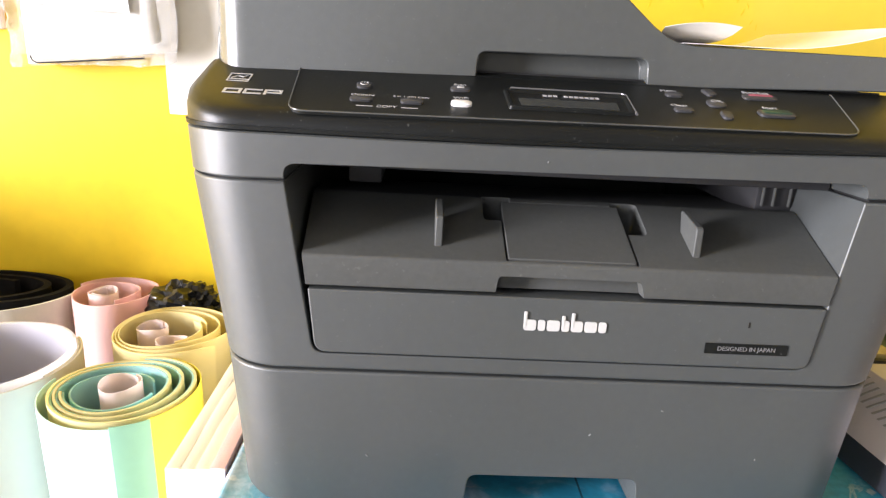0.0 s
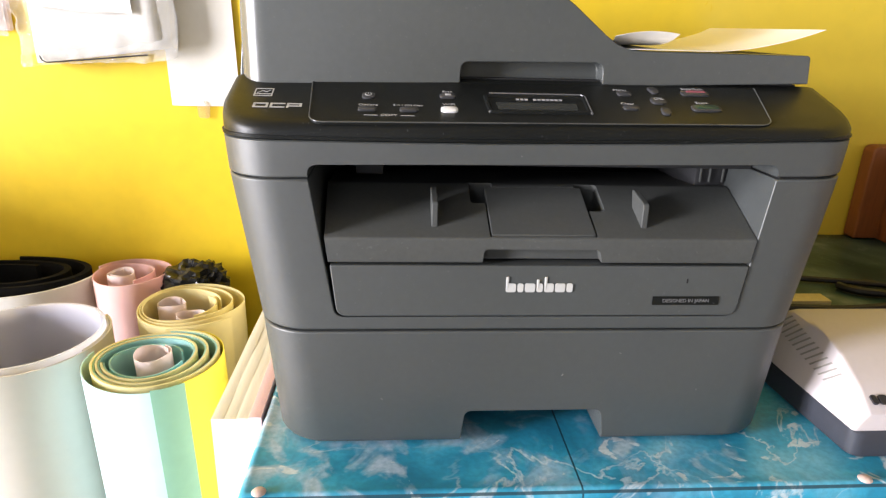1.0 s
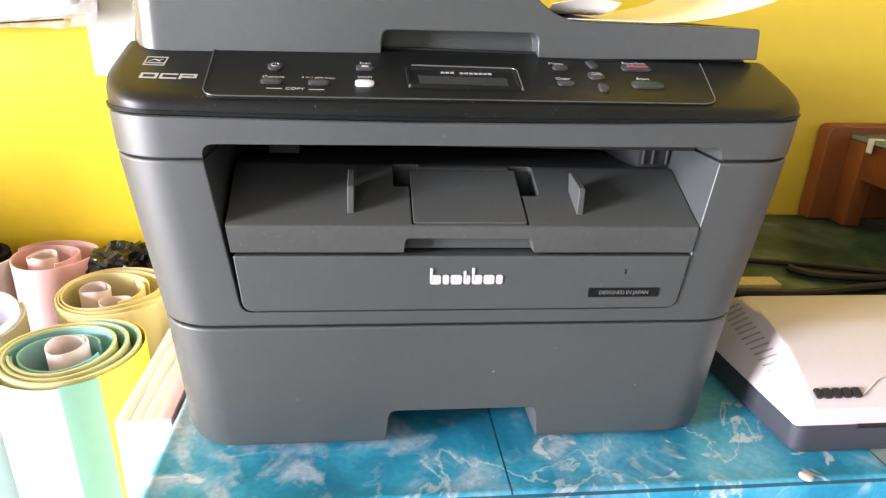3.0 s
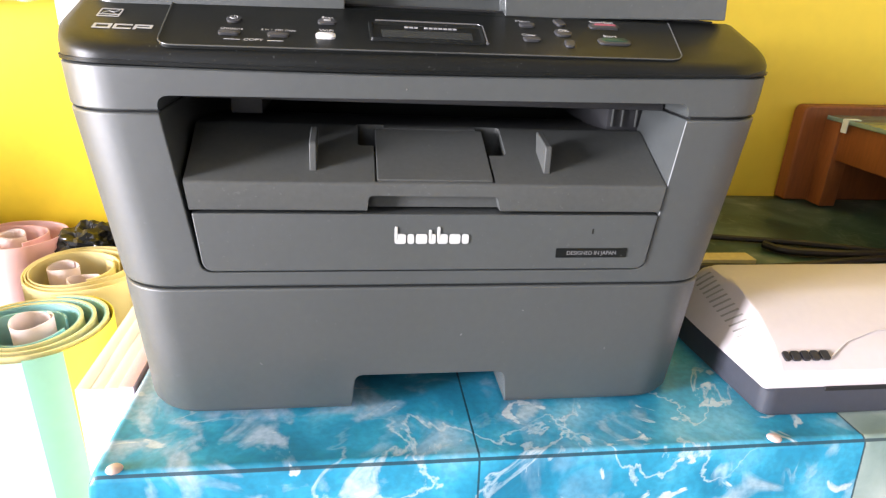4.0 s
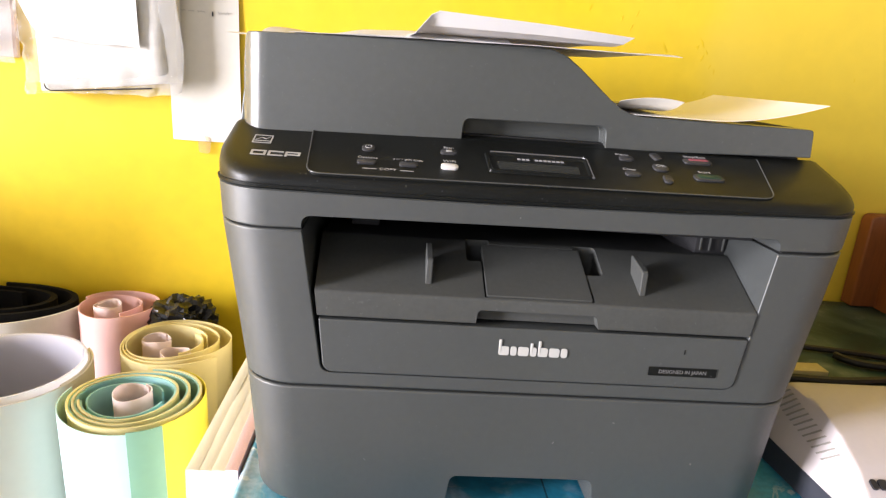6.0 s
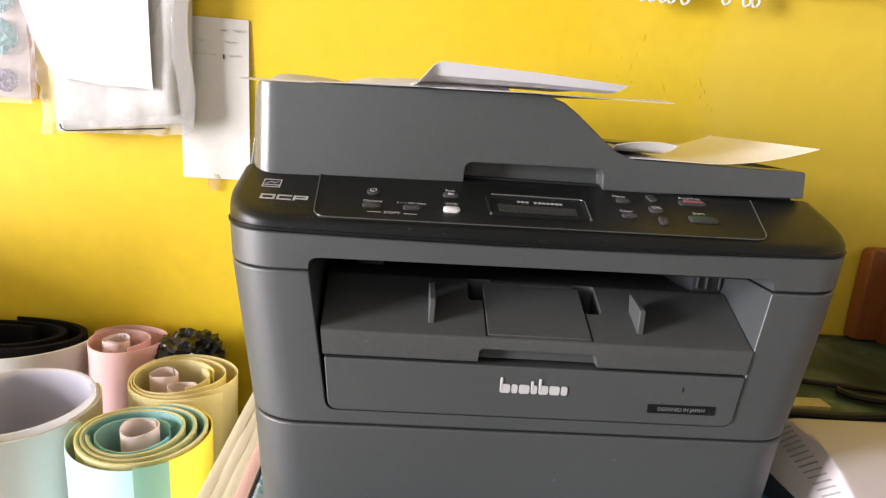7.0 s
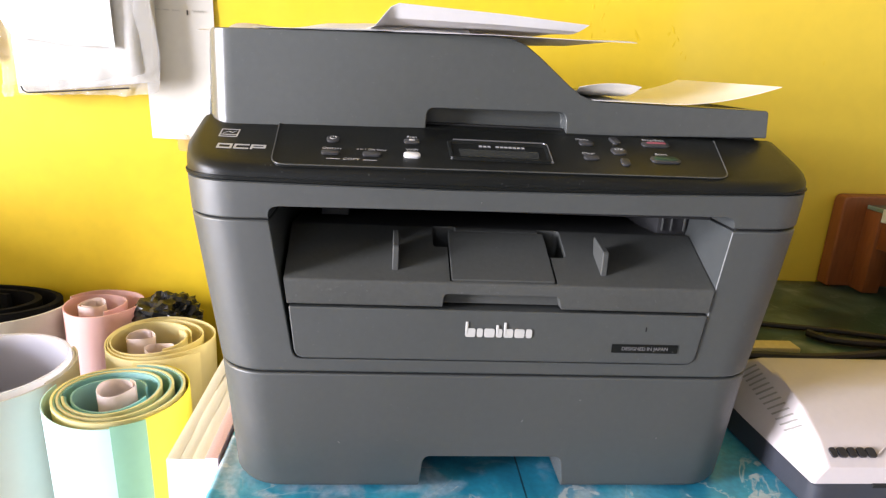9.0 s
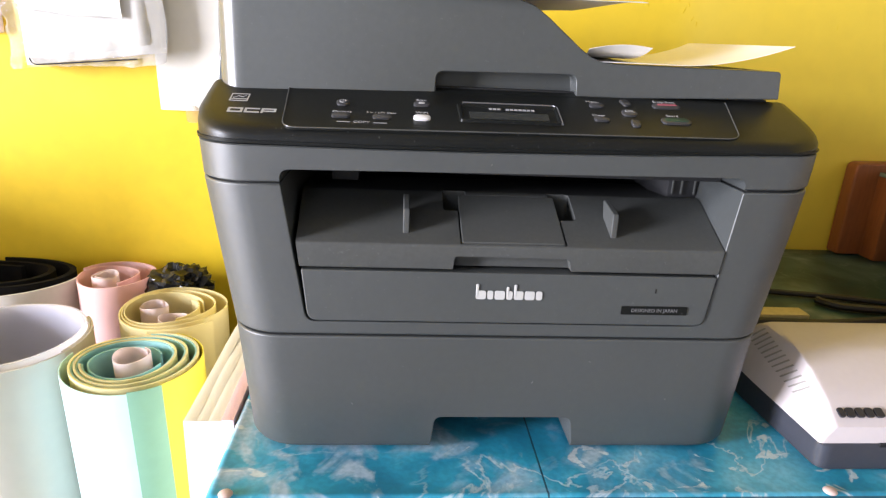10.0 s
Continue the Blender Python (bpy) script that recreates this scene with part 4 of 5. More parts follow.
# ---------------------------------------------------------------- loose paper on the printer
def paper_things():
    def lid_z(x):
        pts = ((-0.30, 0.3123), (-0.1985, 0.3123), (-0.10, 0.3150), (-0.010, 0.3172), (0.2, 0.3172))
        for (a, za), (b, zb) in zip(pts, pts[1:]):
            if x <= b:
                return za + (zb - za) * (x - a) / (b - a)
        return pts[-1][1]

    # loose sheets lying on the lid, buckled to different heights
    def buckled(x0, x1, y0, y1, rot, lifts):
        cx, cy = (x0 + x1) / 2, (y0 + y1) / 2
        c, s = math.cos(radians(rot)), math.sin(radians(rot))

        def fn(u, v):
            x, y = x0 + (x1 - x0) * u - cx, y0 + (y1 - y0) * v - cy
            q = min(u * (len(lifts) - 1), len(lifts) - 1.001)
            i = int(q)
            f = (1 - math.cos(math.pi * (q - i))) / 2
            up = lifts[i] + (lifts[i + 1] - lifts[i]) * f
            px = cx + x * c - y * s
            return (px, cy + x * s + y * c, lid_z(px) + 0.0006 + up * (0.12 + 0.88 * (1 - math.exp(-(y1 - y0) * v / 0.018))))
        solid("paper_sheet", sheet(fn, 28, 20), M_PAPER, "loose white paper sheet on the printer lid", "paper", "sheets on the lid")

    buckled(-0.246, -0.090, 0.200, 0.370, 0, (0.0026, 0.0030, 0.0008, 0.0004, 0.0004))
    buckled(-0.192, -0.060, 0.120, 0.300, -7, (0.0078, 0.0022, 0.0010, 0.0014, 0.0012))
    buckled(-0.168, -0.060, 0.0590, 0.270, -1, (0.0006, 0.0010, 0.0014, 0.0030, 0.0022))
    buckled(-0.152, -0.035, 0.0600, 0.280, 2, (0.0010, 0.0062, 0.0072, 0.0058, 0.0030))
    buckled(-0.120, -0.030, 0.0700, 0.260, 4, (0.0020, 0.0062, 0.0088, 0.0092, 0.0080))
    buckled(-0.075, 0.092, 0.0575, 0.276, -1, (0.0006, 0.0008, 0.0010, 0.0014, 0.0030))

    # top sheet whose front edge droops over the lid and curls up along one end
    def curl(u, v):
        d = v * 0.20                       # metres back from the free edge
        e = min(1.0, u / 0.10)
        h = (0.0182 - 0.0092 * u) * e * e * (3 - 2 * e)
        k = math.exp(-d / 0.0075)
        x0 = -0.094 + 0.138 * u
        return (x0 + 0.010 * k * (0.6 + 0.3 * u) * e, 0.0535 - 0.005 * u + d * (1 - 0.85 * k), lid_z(x0) + 0.0010 + 0.0060 * (1 - math.exp(-d / 0.03)) + h * k)
    solid("paper_sheet", sheet(curl, 40, 30), M_PAPER, "white paper sheet with a raised curled edge on the printer lid", "paper", "sheets on the lid")

    # sheets delivered on the low tray
    def low(u, v):
        x = 0.068 + 0.132 * u
        y = 0.066 + 0.105 * v + 0.05 * u * v
        z = 0.2782 + 0.0165 * max(0.0, (u - 0.40) / 0.60) ** 2 + 0.0030 * v * max(0.0, math.sin(math.pi * min(1, u * 1.1))) * 0.7
        return (x - 0.012 * max(0, v - 0.2) * u, y - 0.010 * u ** 3, z)
    solid("paper_sheet", sheet(low, 24, 12), M_GLOSSPAPER, "white paper sheet curling up at its corner on the feeder tray", "paper", "sheets on the feeder tray")

    def small(u, v):
        d = v * 0.16
        k = math.exp(-d / 0.012)
        h = 0.0105 * math.sin(math.pi * (0.22 + 0.45 * u))
        return (0.057 + 0.040 * u + 0.006 * k * u, 0.070 + d * (1 - 0.5 * k), 0.2800 + h * k)
    solid("paper_sheet", sheet(small, 14, 24), M_PAPER2, "narrow paper slip curled over on the feeder tray", "paper", "sheets on the feeder tray")


paper_things()


# ---------------------------------------------------------------- laminator
def laminator():
    L = thing("laminator", (0.43, 0.06, 0.0), "white plastic laminator on a dark grey base beside the printer", "laminator")
    x1 = 0.64

    def base_outline(ins):
        return rounded([(0.2285 + ins, 0.118 - ins), (0.2285 + ins, 0.078), (0.2350 + ins, -0.0235 + ins), (x1 - ins, -0.0235 + ins), (x1 - ins, 0.118 - ins)], [0.008, 0.03, 0.010, 0.014, 0.008], 6)
    rings = [[(x, y, z) for x, y in base_outline(i)] for z, i in ((0.0, 0.002), (0.002, 0.0), (0.020, 0.0), (0.0225, 0.0015))]
    base = part("base", loft(rings), M_LAMBASE, L, "dark blue-grey base")
    # white shell: sloping end faces, sloped front and gently rounded top
    def shell(t):
        """Ring of the shell from its foot (t=0) to the top (t=1)."""
        steps = ((0.0, 0.0225, 0.0, 0.0, 0.0, 0.0), (0.12, 0.0265, 0.0012, -0.0004, 0.0, 0.0010), (0.30, 0.0350, 0.0055, 0.0015, 0.002, 0.0095),
                 (0.55, 0.0470, 0.0108, 0.018, 0.006, 0.0115), (0.8, 0.0580, 0.0155, 0.045, 0.010, 0.0140), (0.95, 0.0635, 0.0190, 0.064, 0.018, 0.0145), (1.0, 0.0650, 0.0225, 0.072, 0.022, 0.0145))
        for a, b in zip(steps, steps[1:]):
            if t <= b[0]:
                f = (t - a[0]) / (b[0] - a[0])
                return [p + (q - p) * f for p, q in zip(a[1:], b[1:])]
        return list(steps[-1][1:])
    rings = []
    for t in (0, 0.12, 0.3, 0.42, 0.55, 0.68, 0.8, 0.88, 0.95, 1.0):
        z, ix, iy, ib, cx = shell(t)
        pts = rounded([(0.2290 + ix, 0.116 - ib), (0.2290 + ix, 0.066 + iy * 0.05), (0.2325 + cx, -0.0225 + iy), (x1 - 0.002 - ix, -0.0225 + iy), (x1 - 0.002 - ix, 0.116 - ib)], [0.010, 0.014, 0.0035, 0.012, 0.010], 6)
        rings.append([(x, y, z + 0.0006) for x, y in pts])
    sh = part("shell", loft(rings), M_LAMWHITE, L, "white glossy plastic shell", 28)
    # vent slots across the sloping end: shade painted as strips along the shell's surface
    tree = BVHTree.FromPolygons([v.co + ORIGIN[sh] for v in sh.data.vertices], [p.vertices[:] for p in sh.data.polygons])
    for k in range(13):
        y = 0.096 - k * 0.0062
        top = 0.0615 - 0.00002 * k * k - 0.0009 * k
        low = top - 0.0140 + 0.0002 * k
        line = []
        for i in range(7):
            z = low + (top - low) * i / 6
            hit, nor, _, _ = tree.ray_cast(Vector((0.19, y + 0.004 - 0.011 * i / 6, z)), Vector((1, 0, 0)))
            if hit:
                line.append((hit, nor if nor.x < 0 else -nor))
        if len(line) < 3:
            continue
        side = Vector((0, 0.00115, 0))
        rings = [[p - side - n * 0.0006, p - side * 0.8 + n * 0.0005, p + side * 0.8 + n * 0.0005, p + side - n * 0.0006] for p, n in line]
        part("vent_slot", loft(rings), M_VENT, sh, "raised grey strip for a vent slot's shade")
    # dark plain shapes of the maker's mark on the sloped front
    m = pose(0.2478, -0.0135, 0.0430, 26, 0, 0)
    widths = (0.0054, 0.0072, 0.0066, 0.0068, 0.0072)
    for k, w in enumerate(widths):
        x = sum(widths[:k]) + 0.0006 * k
        bm = prism(rounded([(x, -0.0038), (x + w - 0.0010, -0.0038), (x + w - 0.0010, 0.0038), (x, 0.0038)], 0.0018, 4), "z", -0.0008, 0.0008)
        bm.transform(m)
        part("wordmark", bm, M_LAMPRINT, sh)
    part("feed_slot", box(0.2780, x1 - 0.03, -0.0242, -0.018, 0.0205, 0.0235, 0.0004), M_SEAM, L)
    # raised edge of the feed guide
    g = rod([(0.2830, -0.0150, 0.0415), (0.3010, -0.005, 0.0480), (0.3300, 0.004, 0.0520), (0.40, 0.006, 0.0530)], 0.0006, 6)
    part("guide_edge", g, M_LAMWHITE, sh)


laminator()


# ---------------------------------------------------------------- cables and strip behind the laminator
def back_of_table():
    def wavy(pts, n=40):
        out = []
        for i in range(n + 1):
            t = i / n * (len(pts) - 1)
            k = min(int(t), len(pts) - 2)
            p = [Vector(pts[max(0, min(len(pts) - 1, k + d))]) for d in (-1, 0, 1, 2)]
            f = t - k
            out.append(0.5 * ((2 * p[1]) + (p[2] - p[0]) * f + (2 * p[0] - 5 * p[1] + 4 * p[2] - p[3]) * f * f + (3 * p[1] - p[0] - 3 * p[2] + p[3]) * f ** 3))
        return out
    solid("power_cable", rod(wavy([(0.30, 0.345, 0.004), (0.407, 0.320, 0.004), (0.477, 0.306, 0.004), (0.547, 0.285, 0.004), (0.66, 0.25, 0.004), (0.80, 0.24, 0.004)]), 0.0038, 8), M_CABLE, "black power cable lying on the tablecloth", "cable", "cables on the table")
    solid("power_cable", rod(wavy([(0.44, 0.296, 0.005), (0.455, 0.276, 0.005), (0.50, 0.266, 0.005), (0.56, 0.262, 0.005), (0.70, 0.255, 0.005)]), 0.0048, 8), M_CABLE, "thick black cable end lying on the tablecloth", "cable", "cables on the table")
    solid("power_cable", rod(wavy([(0.22, 0.214, 0.005), (0.30, 0.226, 0.005), (0.340, 0.229, 0.005), (0.409, 0.226, 0.005), (0.52, 0.243, 0.005), (0.66, 0.262, 0.005)]), 0.0048, 8), M_CABLE, "black power cable running behind the laminator", "cable", "cables on the table")
    solid("wooden_strip", box(0.25, 0.400, 0.246, 0.268, 0.0, 0.006, 0.0008), M_STRIP, "pale yellowish flat strip lying on the tablecloth", "strip")


back_of_table()


# ---------------------------------------------------------------- wooden counter with a glass top
def counter():
    C = thing("wooden_counter", (0.90, 0.30, 0.0), "red-brown wooden counter case with a glass top", "counter")
    prof = rounded([(0.600, 0.0), (0.600, 0.141), (1.20, 0.150), (1.20, 0.0)], [0, 0.012, 0.004, 0])
    soften(part("back_board", prism(prof, "y", 0.494, 0.519), M_CABWOOD, C), 0.004, 3)
    part("post", box(0.636, 0.662, 0.462, 0.494, 0.0, 0.1235, 0.002), M_CABWOOD, C)
    part("side_rail", box(0.640, 0.658, -0.03, 0.462, 0.070, 0.1235, 0.002), M_CABWOOD, C)
    part("post", box(0.640, 0.662, -0.06, -0.03, 0.0, 0.1235, 0.002), M_CABWOOD, C)
    part("inner_back", box(0.90, 0.91, -0.03, 0.494, 0.0, 0.12), M_CABWOOD, C)
    part("glass_top", box(0.634, 1.20, -0.06, 0.490, 0.1240, 0.1300, 0.0005), M_GLASS, C, "green-edged glass sheet")
    part("tape", box(0.6325, 0.652, 0.445, 0.455, 0.1302, 0.1308), M_CLIP, C, "white tape holding the glass")
    part("tape", box(0.6318, 0.6335, 0.445, 0.455, 0.112, 0.1308), M_CLIP, C, "white tape holding the glass")


counter()


# ---------------------------------------------------------------- rolls of paper standing beside the table
def rolls():
    Z1 = -0.040
    # green and yellow card rolled together
    R = thing("paper_roll", (-0.343, 0.212, FLOOR_Z), "standing roll of teal and yellow card with a pinkish paper core", "paper roll", "rolls beside the table")
    part("yellow_sheet", coil(-0.343, 0.212, 0.0430, 0.0645, 200, 200 + 360 * 2 + 260, FLOOR_Z, Z1, 0.0021, 0.010, 1, lean=(-0.02, 0), ecc=(-0.4, -0.05)), M_PALEY, R, "pale yellow rolled card")
    part("teal_sheet", coil(-0.343, 0.212, 0.0406, 0.0621, 200, 200 + 360 * 2 + 255, FLOOR_Z, Z1 - 0.0012, 0.0017, 0.010, 1, lean=(-0.02, 0), ecc=(-0.4, -0.05)), M_TEAL, R, "teal rolled card")
    part("inner_teal_sheet", coil(-0.352, 0.212, 0.0340, 0.0372, 20, 20 + 330, FLOOR_Z, Z1 - 0.003, 0.0016, 0.02, 1, lean=(-0.02, 0)), M_TEAL, R, "teal inner turn")
    part("outer_teal_sheet", coil(-0.343, 0.212, 0.0705, 0.0664, 168, 286, FLOOR_Z, Z1 - 0.003, 0.0010, 0.006, 1, lean=(-0.02, 0)), M_LITTEAL, R, "teal card wrapped round the outside, paled as brightly lit")
    part("outer_green_sheet", coil(-0.343, 0.212, 0.0668, 0.0672, 284, 311, FLOOR_Z, Z1 - 0.001, 0.0010, 0.008, 1, lean=(-0.02, 0)), M_TEALFLAP, R, "teal card's edge flap, its shading put into the green")
    part("outer_yellow_sheet", coil(-0.343, 0.212, 0.0662, 0.0664, 310, 430, FLOOR_Z, Z1 - 0.001, 0.0010, 0.008, 1, lean=(-0.02, 0)), M_YPAPER, R, "bright yellow card on the outside")
    part("core", coil(-0.349, 0.218, 0.017, 0.0205, 30, 30 + 400, FLOOR_Z, Z1 + 0.001, 0.0008, 0.05, 2, lean=(-0.02, 0)), M_TUBE, R, "pinkish white paper core")
    # yellow card with two small rolls inside
    Y = thing("paper_roll", (-0.340, 0.345, FLOOR_Z), "standing roll of yellow card holding two pinkish paper tubes", "paper roll", "rolls beside the table")
    part("yellow_sheet", coil(-0.340, 0.345, 0.0445, 0.0680, 20, 20 + 360 * 2 + 300, FLOOR_Z, Z1, 0.0014, 0.010, 3, ecc=(-0.72, 0.0)), M_PALEY, Y)
    part("inner_sheet", coil(-0.352, 0.346, 0.030, 0.036, -60, 60, FLOOR_Z, Z1 - 0.004, 0.0014, 0.02, 1), M_PALEY, Y)
    part("tube", coil(-0.374, 0.354, 0.0150, 0.0170, 60, 60 + 400, FLOOR_Z, Z1 - 0.003, 0.0008, 0.05, 4), M_TUBE, Y, "pinkish paper tube")
    part("tube", coil(-0.344, 0.330, 0.0155, 0.0175, -40, -40 + 410, FLOOR_Z, Z1 - 0.008, 0.0008, 0.05, 1), M_TUBE, Y, "pinkish paper tube")
    # pink card
    K = thing("paper_roll", (-0.452, 0.448, FLOOR_Z), "standing roll of pink card", "paper roll", "rolls beside the table")
    part("pink_sheet", coil(-0.452, 0.446, 0.0350, 0.0560, -50, -50 + 360 + 215, FLOOR_Z, Z1 + 0.002, 0.0014, 0.012, 2, ecc=(-0.55, -0.35)), M_PINK, K)
    part("inner_sheet", coil(-0.467, 0.440, 0.0130, 0.0200, 100, 100 + 360 * 1.6, FLOOR_Z, Z1 + 0.003, 0.0010, 0.04, 5), M_TUBE, K, "pale cream inner roll")
    # large white vinyl
    W = thing("vinyl_roll", (-0.505, 0.262, FLOOR_Z), "large standing roll of glossy white vinyl", "vinyl roll", "rolls beside the table")
    part("white_sheet", coil(-0.505, 0.262, 0.0850, 0.0885, -20, -20 + 360 + 60, FLOOR_Z, Z1 - 0.004, 0.0022, 0.015, 0.5), M_WHITEROLL, W)
    part("inner_sheet", coil(-0.505, 0.262, 0.0800, 0.0832, 30, 30 + 360 + 90, FLOOR_Z, Z1 + 0.002, 0.0022, 0.015, 0.5), M_WHITEIN, W)
    # grey-white foam and black foam behind it
    G = thing("foam_roll", (-0.575, 0.395, FLOOR_Z), "grey-white foam sheet wrapped before the black foam roll", "foam roll", "rolls beside the table")
    part("grey_sheet", coil(-0.620, 0.452, 0.1180, 0.1190, 172, 352, FLOOR_Z, Z1 - 0.002, 0.0030, 0.004, 1.5, squash=(1, 0.75)), M_GREYROLL, G)
    B = thing("foam_roll", (-0.615, 0.455, FLOOR_Z), "standing roll of black foam sheet against the wall", "foam roll", "rolls beside the table")
    part("black_sheet", coil(-0.620, 0.452, 0.0560, 0.1120, 60, 60 + 360 * 2 + 40, FLOOR_Z, Z1 - 0.001, 0.0085, 0.02, 1.5, squash=(1, 0.58)), M_BLACKFOAM, B)
    # crumpled black bag in an open roll
    bm = bmesh.new()
    bmesh.ops.create_icosphere(bm, subdivisions=4, radius=1)
    for v in bm.verts:
        p = v.co.copy()
        n = (1 - 2.4 * abs(noise.noise(p * 2.0))) * 0.34 + (1 - 2.4 * abs(noise.noise(p * 4.2 + Vector((3, 1, 2))))) * 0.15
        v.co = Vector((-0.372 + p.x * 0.044 * (0.82 + n * 0.6), 0.447 + p.y * 0.042 * (0.82 + n * 0.6), -0.052 + p.z * (0.020 + 0.028 * n)))
    top = bm
    bag = thing("rubbish_bag", (-0.372, 0.447, FLOOR_Z), "crumpled black plastic bag stuffed upright beside the rolls", "plastic bag")
    part("bag_top", top, M_BAGBLACK, bag, angle=14)
    part("bag_body", coil(-0.372, 0.447, 0.0400, 0.0430, 0, 380, FLOOR_Z, -0.055, 0.002, 0.03, 1), M_BAGBLACK, bag)
    # bundle of boards on edge against the table
    D = thing("board_bundle", (-0.226, 0.17, FLOOR_Z), "bundle of cream boards standing on edge against the table", "board bundle")
    for k in range(4):
        w = 0.00954
        x = -0.2380 + k * w
        pink = k == 3

        def rim(y, k=k, pink=pink):
            return -0.0015 + 0.0009 * noise.noise(Vector((k * 2.3, y * 14, 1.0))) + 0.0012 * pink
        rings = []
        for i in range(25):
            y = 0.040 + (0.325 + 0.01 * math.sin(k) - 0.02 * pink) * i / 24
            dx = 0.0010 * noise.noise(Vector((k * 5.1, y * 20, 4.0))) if 0 < k < 3 else 0.0
            zt = rim(y)
            rings.append([(x, y, FLOOR_Z), (x + w, y, FLOOR_Z), (x + w, y, zt - 0.0003), (x + w * 0.7 + dx, y, zt), (x + w * 0.25 + dx, y, zt), (x, y, zt - 0.0003)])
        part("pink_sheet" if pink else "board", loft(rings), M_PINKCLOTH if pink else M_BUNDLE, D, "pink cloth-covered sheet" if pink else "")
    # frayed cloth sticking up at the far end
    rnd = random.Random(3)
    for k in range(16):
        x, y = rnd.uniform(-0.240, -0.206), rnd.uniform(0.325, 0.362)
        a = rnd.uniform(0, 6.28)
        L = rnd.uniform(0.010, 0.022)
        part("fray", rod([(x, y, -0.006), (x + 0.3 * L * math.cos(a), y + 0.3 * L * math.sin(a), 0.002), (x + 0.8 * L * math.cos(a), y + 0.8 * L * math.sin(a), 0.002 + 0.35 * L)], rnd.uniform(0.0006, 0.0014), 5), M_TUBE, D)


rolls()


# ---------------------------------------------------------------- things on the wall
def wall_things():
    def leaf(x0, x1, z0, z1, y, bulge, sx=0.0, k=0):
        def fn(u, v):
            return (x0 + (x1 - x0) * u + sx * v, y - bulge * math.sin(math.pi * u) * (1 - 0.5 * v) - 0.0015 * math.sin(6 * u + 4 * v + k), z0 + (z1 - z0) * v)
        return sheet(fn, 16, 12, 0.0004)
    n = thing("wall_note", (-0.36, WALL_Y, 0.177), "handwritten white paper note on the wall", "note")
    part("sheet", leaf(-0.402, -0.3105, 0.177, 0.391, WALL_Y - 0.0025, 0.002, -0.004), M_PAPER2, n)
    # faint handwriting: small wavering strokes
    rnd = random.Random(4)
    for row, z in enumerate((0.376, 0.361, 0.344)):
        x = -0.394
        while x < -0.326:
            w = rnd.uniform(0.006, 0.014)
            if rnd.random() < 0.75:
                h = rnd.uniform(0.0010, 0.0022)
                pts = [(x + w * i / 9, WALL_Y - 0.0062, z + h * math.sin(i * 2.4 + row) * (0.5 + 0.5 * rnd.random())) for i in range(10)]
                part("mark", rod(pts, 0.00038, 5), M_PENCIL, n)
            x += w + rnd.uniform(0.003, 0.009)
    part("mark", box(-0.3470, -0.3452, WALL_Y - 0.0068, WALL_Y - 0.0055, 0.339, 0.345, 0.0004), M_LAMPRINT, n)
    tp = rounded([(-0.3680, 0.1610), (-0.3530, 0.1600), (-0.3510, 0.1830), (-0.3690, 0.1850)], 0.005, 5)
    part("tape", prism(tp, "y", WALL_Y - 0.0052, WALL_Y - 0.0049), M_OLDTAPE, n, "yellowed clear tape")
    # clear bag of paper packs hanging on the wall
    b = thing("hanging_bag", (-0.49, WALL_Y, 0.22), "clear plastic bag of white paper packs hanging on the wall", "plastic bag")
    pk = bmesh.new()
    bmesh.ops.create_cube(pk, size=1)
    bmesh.ops.subdivide_edges(pk, edges=pk.edges[:], cuts=14, use_grid_fill=True)
    for v in pk.verts:
        p = v.co
        x, y, z = p.x * 0.172, p.y * 0.034, p.z * 0.23
        y += 0.0022 * noise.noise(Vector((x * 42, 2, z * 12))) + 0.0006 * noise.noise(Vector((x * 90, 2, z * 30)))
        z += 0.023 * p.x * (0.5 - p.z)
        ed = max(abs(p.x) * 2, abs(p.z) * 1.95 if p.z < 0 else 0)
        if p.y < 0.4:
            y += 0.016 * ed ** 14 * (0.5 - p.y) * 0.9
        y += 0.0020 * noise.noise(Vector((x * 25, 5, z * 60))) * (p.z < -0.1)
        v.co = (-0.4720 + x, 0.498 + y, 0.356 + z)
    soften(part("paper_pack", pk, M_PAPERGREY, b, "wrinkled wrapped white paper pack"), 0.003)
    # black rod draws the shadow line below the pack
    part("pack_edge", rod([(-0.5465, 0.4815, 0.2400), (-0.5445, 0.4815, 0.2345), (-0.5390, 0.4815, 0.2318), (-0.4700, 0.4815, 0.2385), (-0.4140, 0.4825, 0.2440)], 0.0009, 6), M_SEAM, b, "dark rod drawing the shadow line under the pack")

    def film(u, v):
        x = -0.572 + 0.194 * u
        z = 0.226 + 0.26 * v + (0.004 * math.sin(5 * u) + 0.020 * u * u) * (1 - v)
        q = abs(noise.noise(Vector((u * 7, v * 9, 1)))) + 0.5 * abs(noise.noise(Vector((u * 17, v * 19, 4))))
        return (x + 0.004 * math.sin(9 * v) - 0.006 * q * (1 - u), 0.477 - 0.004 * q * (0.25 + 13.0 * max(0, 0.25 - u) + 7.0 * max(0, 0.2 - v)) + 0.01 * (1 - v), z - 0.004 * q * (1 - v))
    part("film", sheet(film, 44, 52, 0.0002), M_CLEAR, b, "creased clear film", 16)
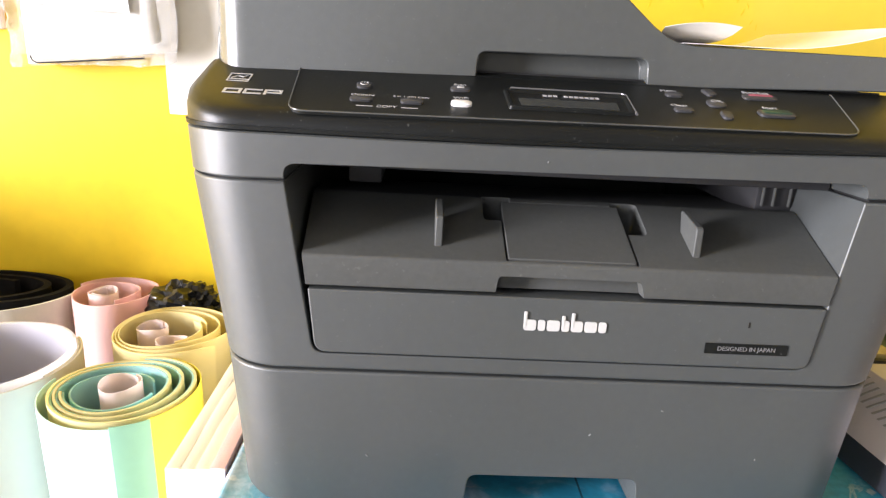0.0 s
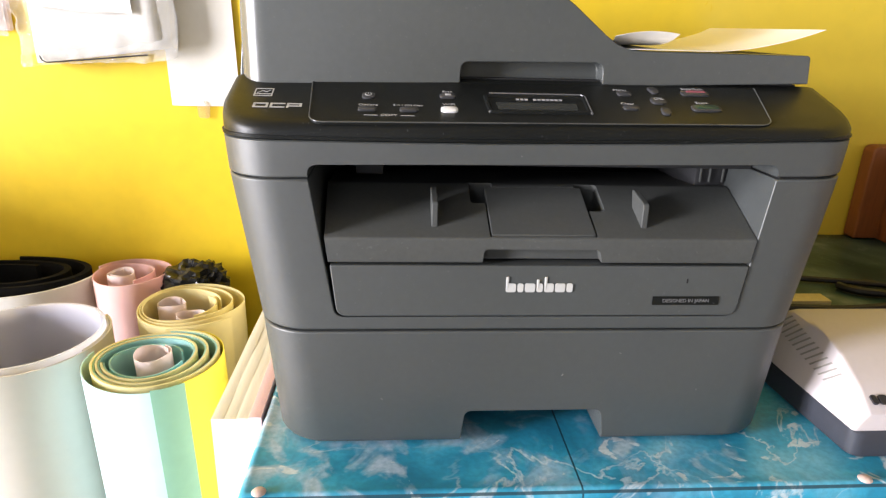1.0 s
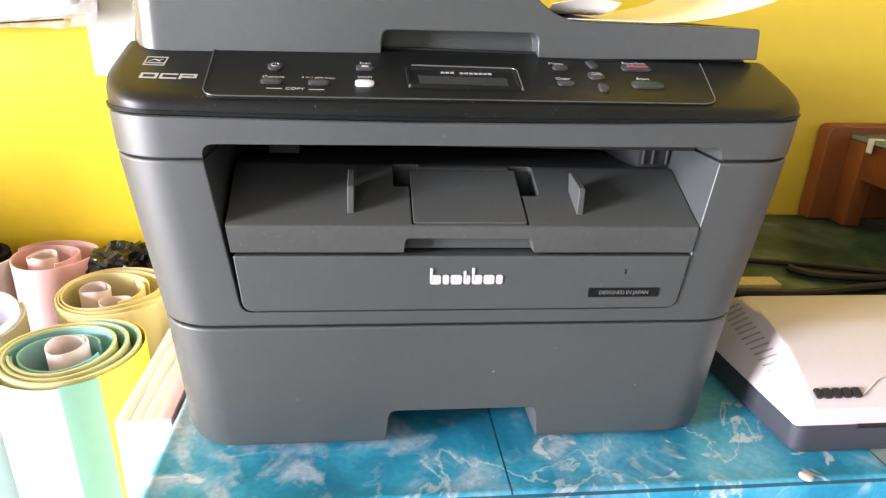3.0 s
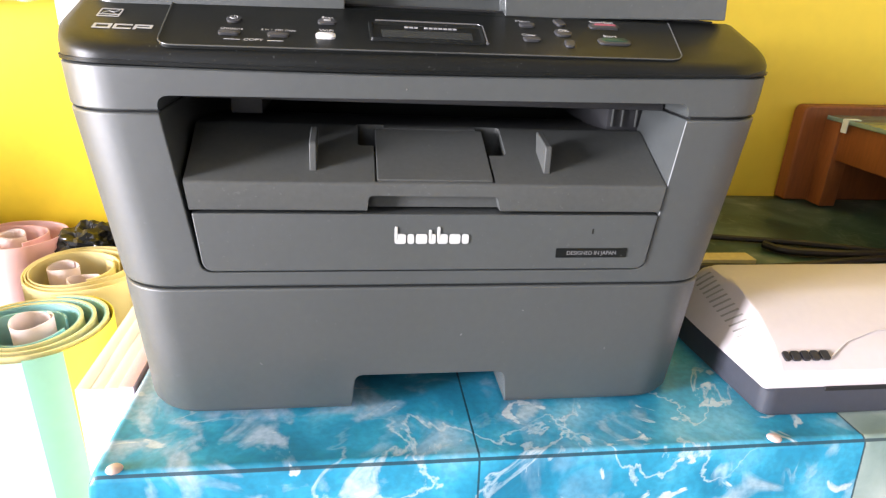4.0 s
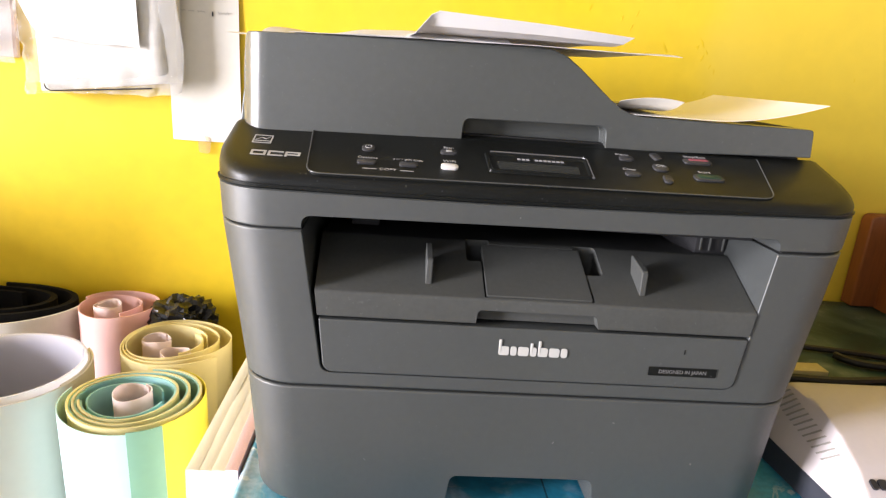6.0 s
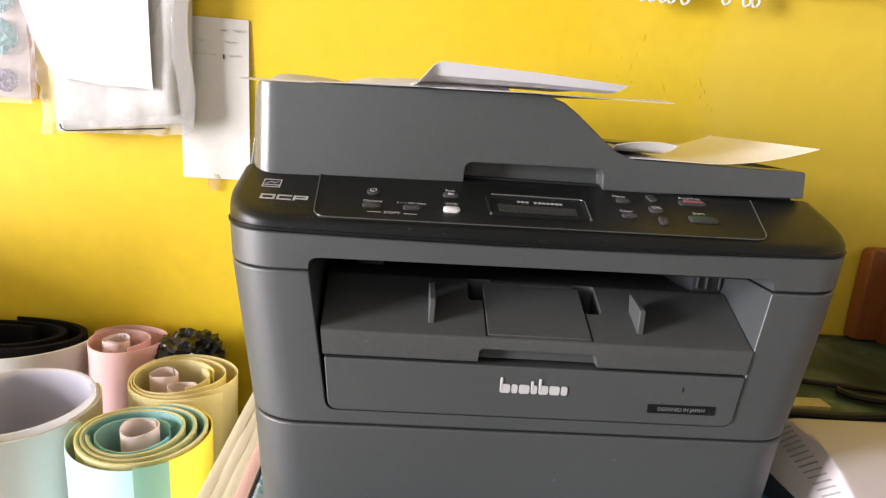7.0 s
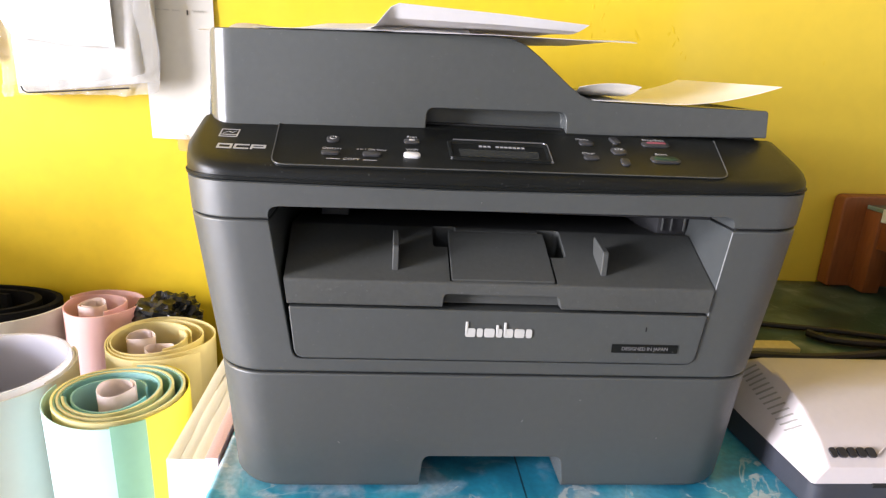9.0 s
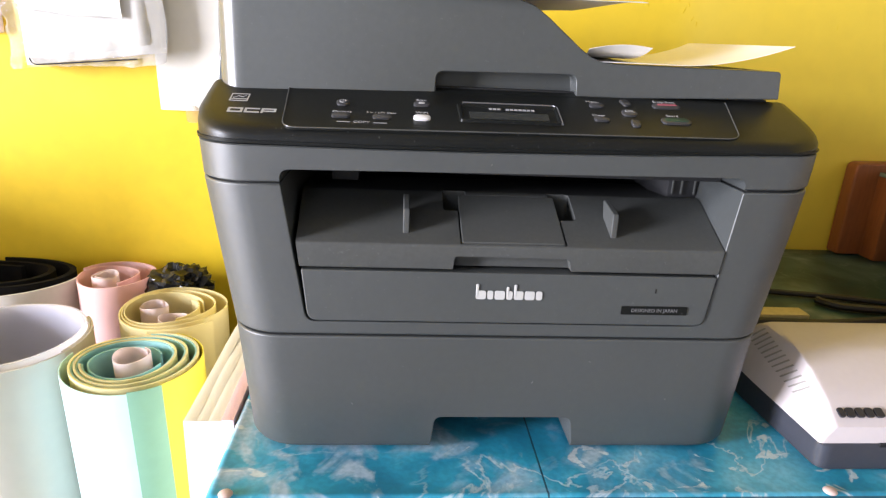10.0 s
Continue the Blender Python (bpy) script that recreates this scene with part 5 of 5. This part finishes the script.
    part("front_sheet", sheet(lambda u, v: (-0.542 - 0.070 * v ** 0.7 + (0.118 + 0.066 * v ** 0.7) * u, 0.4745 - 0.003 * math.sin(3 * u) - 0.0015 * math.sin(6 * u + 4 * v), 0.298 + 0.20 * v - 0.006 * u + 0.0012 * math.sin(9 * u) * (1 - v)), 16, 16, 0.0004), M_SHEET, b, "bright white sheet in front")
    # second bag at the side with ribbon craft pieces
    c = thing("hanging_bag", (-0.65, WALL_Y, 0.27), "clear bag with teal and purple ribbon pieces on the wall", "plastic bag")
    part("backing", box(-0.72, -0.592, 0.512, 0.520, 0.268, 0.50, 0.002), M_TUBE, c)
    for (x, z, r, m) in ((-0.628, 0.345, 0.024, M_CRAFT1), (-0.626, 0.395, 0.022, M_CRAFT1), (-0.624, 0.290, 0.016, M_CRAFT2)):
        bm = bmesh.new()
        bmesh.ops.create_icosphere(bm, subdivisions=4, radius=1)
        for v in bm.verts:
            p = v.co.copy()
            k = 0.75 + 0.5 * abs(noise.noise(p * 4.0))
            v.co = Vector((x + p.x * r * k, 0.506 + p.y * 0.010 * k, z + p.z * r * k))
        part("ribbon", bm, m, c)
    part("film", sheet(lambda u, v: (-0.73 + 0.145 * u, 0.492 + 0.004 * noise.noise(Vector((u * 5, v * 6, 7))), 0.262 + 0.24 * v), 12, 16, 0.0002), M_CLEAR, c, "creased clear film")
    # white wire rack whose curled ends hang into sight
    w = thing("wire_rack", (0.30, WALL_Y, 0.48), "white wire rack on the wall with curled ends", "wire rack")
    part("rail", rod([(0.10, 0.500, 0.486), (0.62, 0.500, 0.492)], 0.003, 8), M_WIRE, w)
    part("rail", rod([(0.10, 0.440, 0.486), (0.62, 0.440, 0.492)], 0.003, 8), M_WIRE, w)
    for x in (0.112, 0.60):
        part("bracket", rod([(x, 0.4435, 0.488), (x, 0.521, 0.488)], 0.003, 8), M_WIRE, w)
    for x in (0.205, 0.217, 0.232, 0.243, 0.262, 0.318, 0.346, 0.358):
        ring = [(x + 0.0052 * math.cos(radians(a)), 0.4965, 0.4625 + 0.004 * (x > 0.3) + 0.0065 * math.sin(radians(a))) for a in range(100, 441, 20)]
        part("curled_end", rod([(x, 0.4985, 0.4880)] + ring, 0.0018, 6), M_WIRE, w)
    # flaked paint: small raised scabs
    f = thing("paint_flakes", (0.30, WALL_Y, 0.33), "small scabs of flaking yellow paint on the wall", "paint flakes")
    f["kind"] = "structure"
    rnd = random.Random(9)
    spots = ((0.194, 0.383), (0.214, 0.389), (0.208, 0.371), (0.192, 0.359), (0.195, 0.344), (0.213, 0.353), (0.222, 0.412), (0.149, 0.392), (0.311, 0.359), (0.305, 0.353), (0.319, 0.348), (0.314, 0.340), (0.327, 0.329), (0.334, 0.323), (0.325, 0.293), (0.260, 0.348), (0.298, 0.288), (0.540, 0.327))
    for k, (x, z) in enumerate(spots):
        bm = bmesh.new()
        bmesh.ops.create_icosphere(bm, subdivisions=2, radius=1)
        a = rnd.uniform(-35, 35)
        for v in bm.verts:
            v.co *= 1 + 1.1 * noise.noise(v.co * 1.8 + Vector((k * 3.7, 0, 0)))
        bm.transform(pose(x, WALL_Y, z, 0, a, 0) @ Matrix.Diagonal((rnd.uniform(0.0006, 0.0030), 0.0003, rnd.uniform(0.002, 0.0070), 1)))
        part("flake", bm, M_WALL, f)


wall_things()
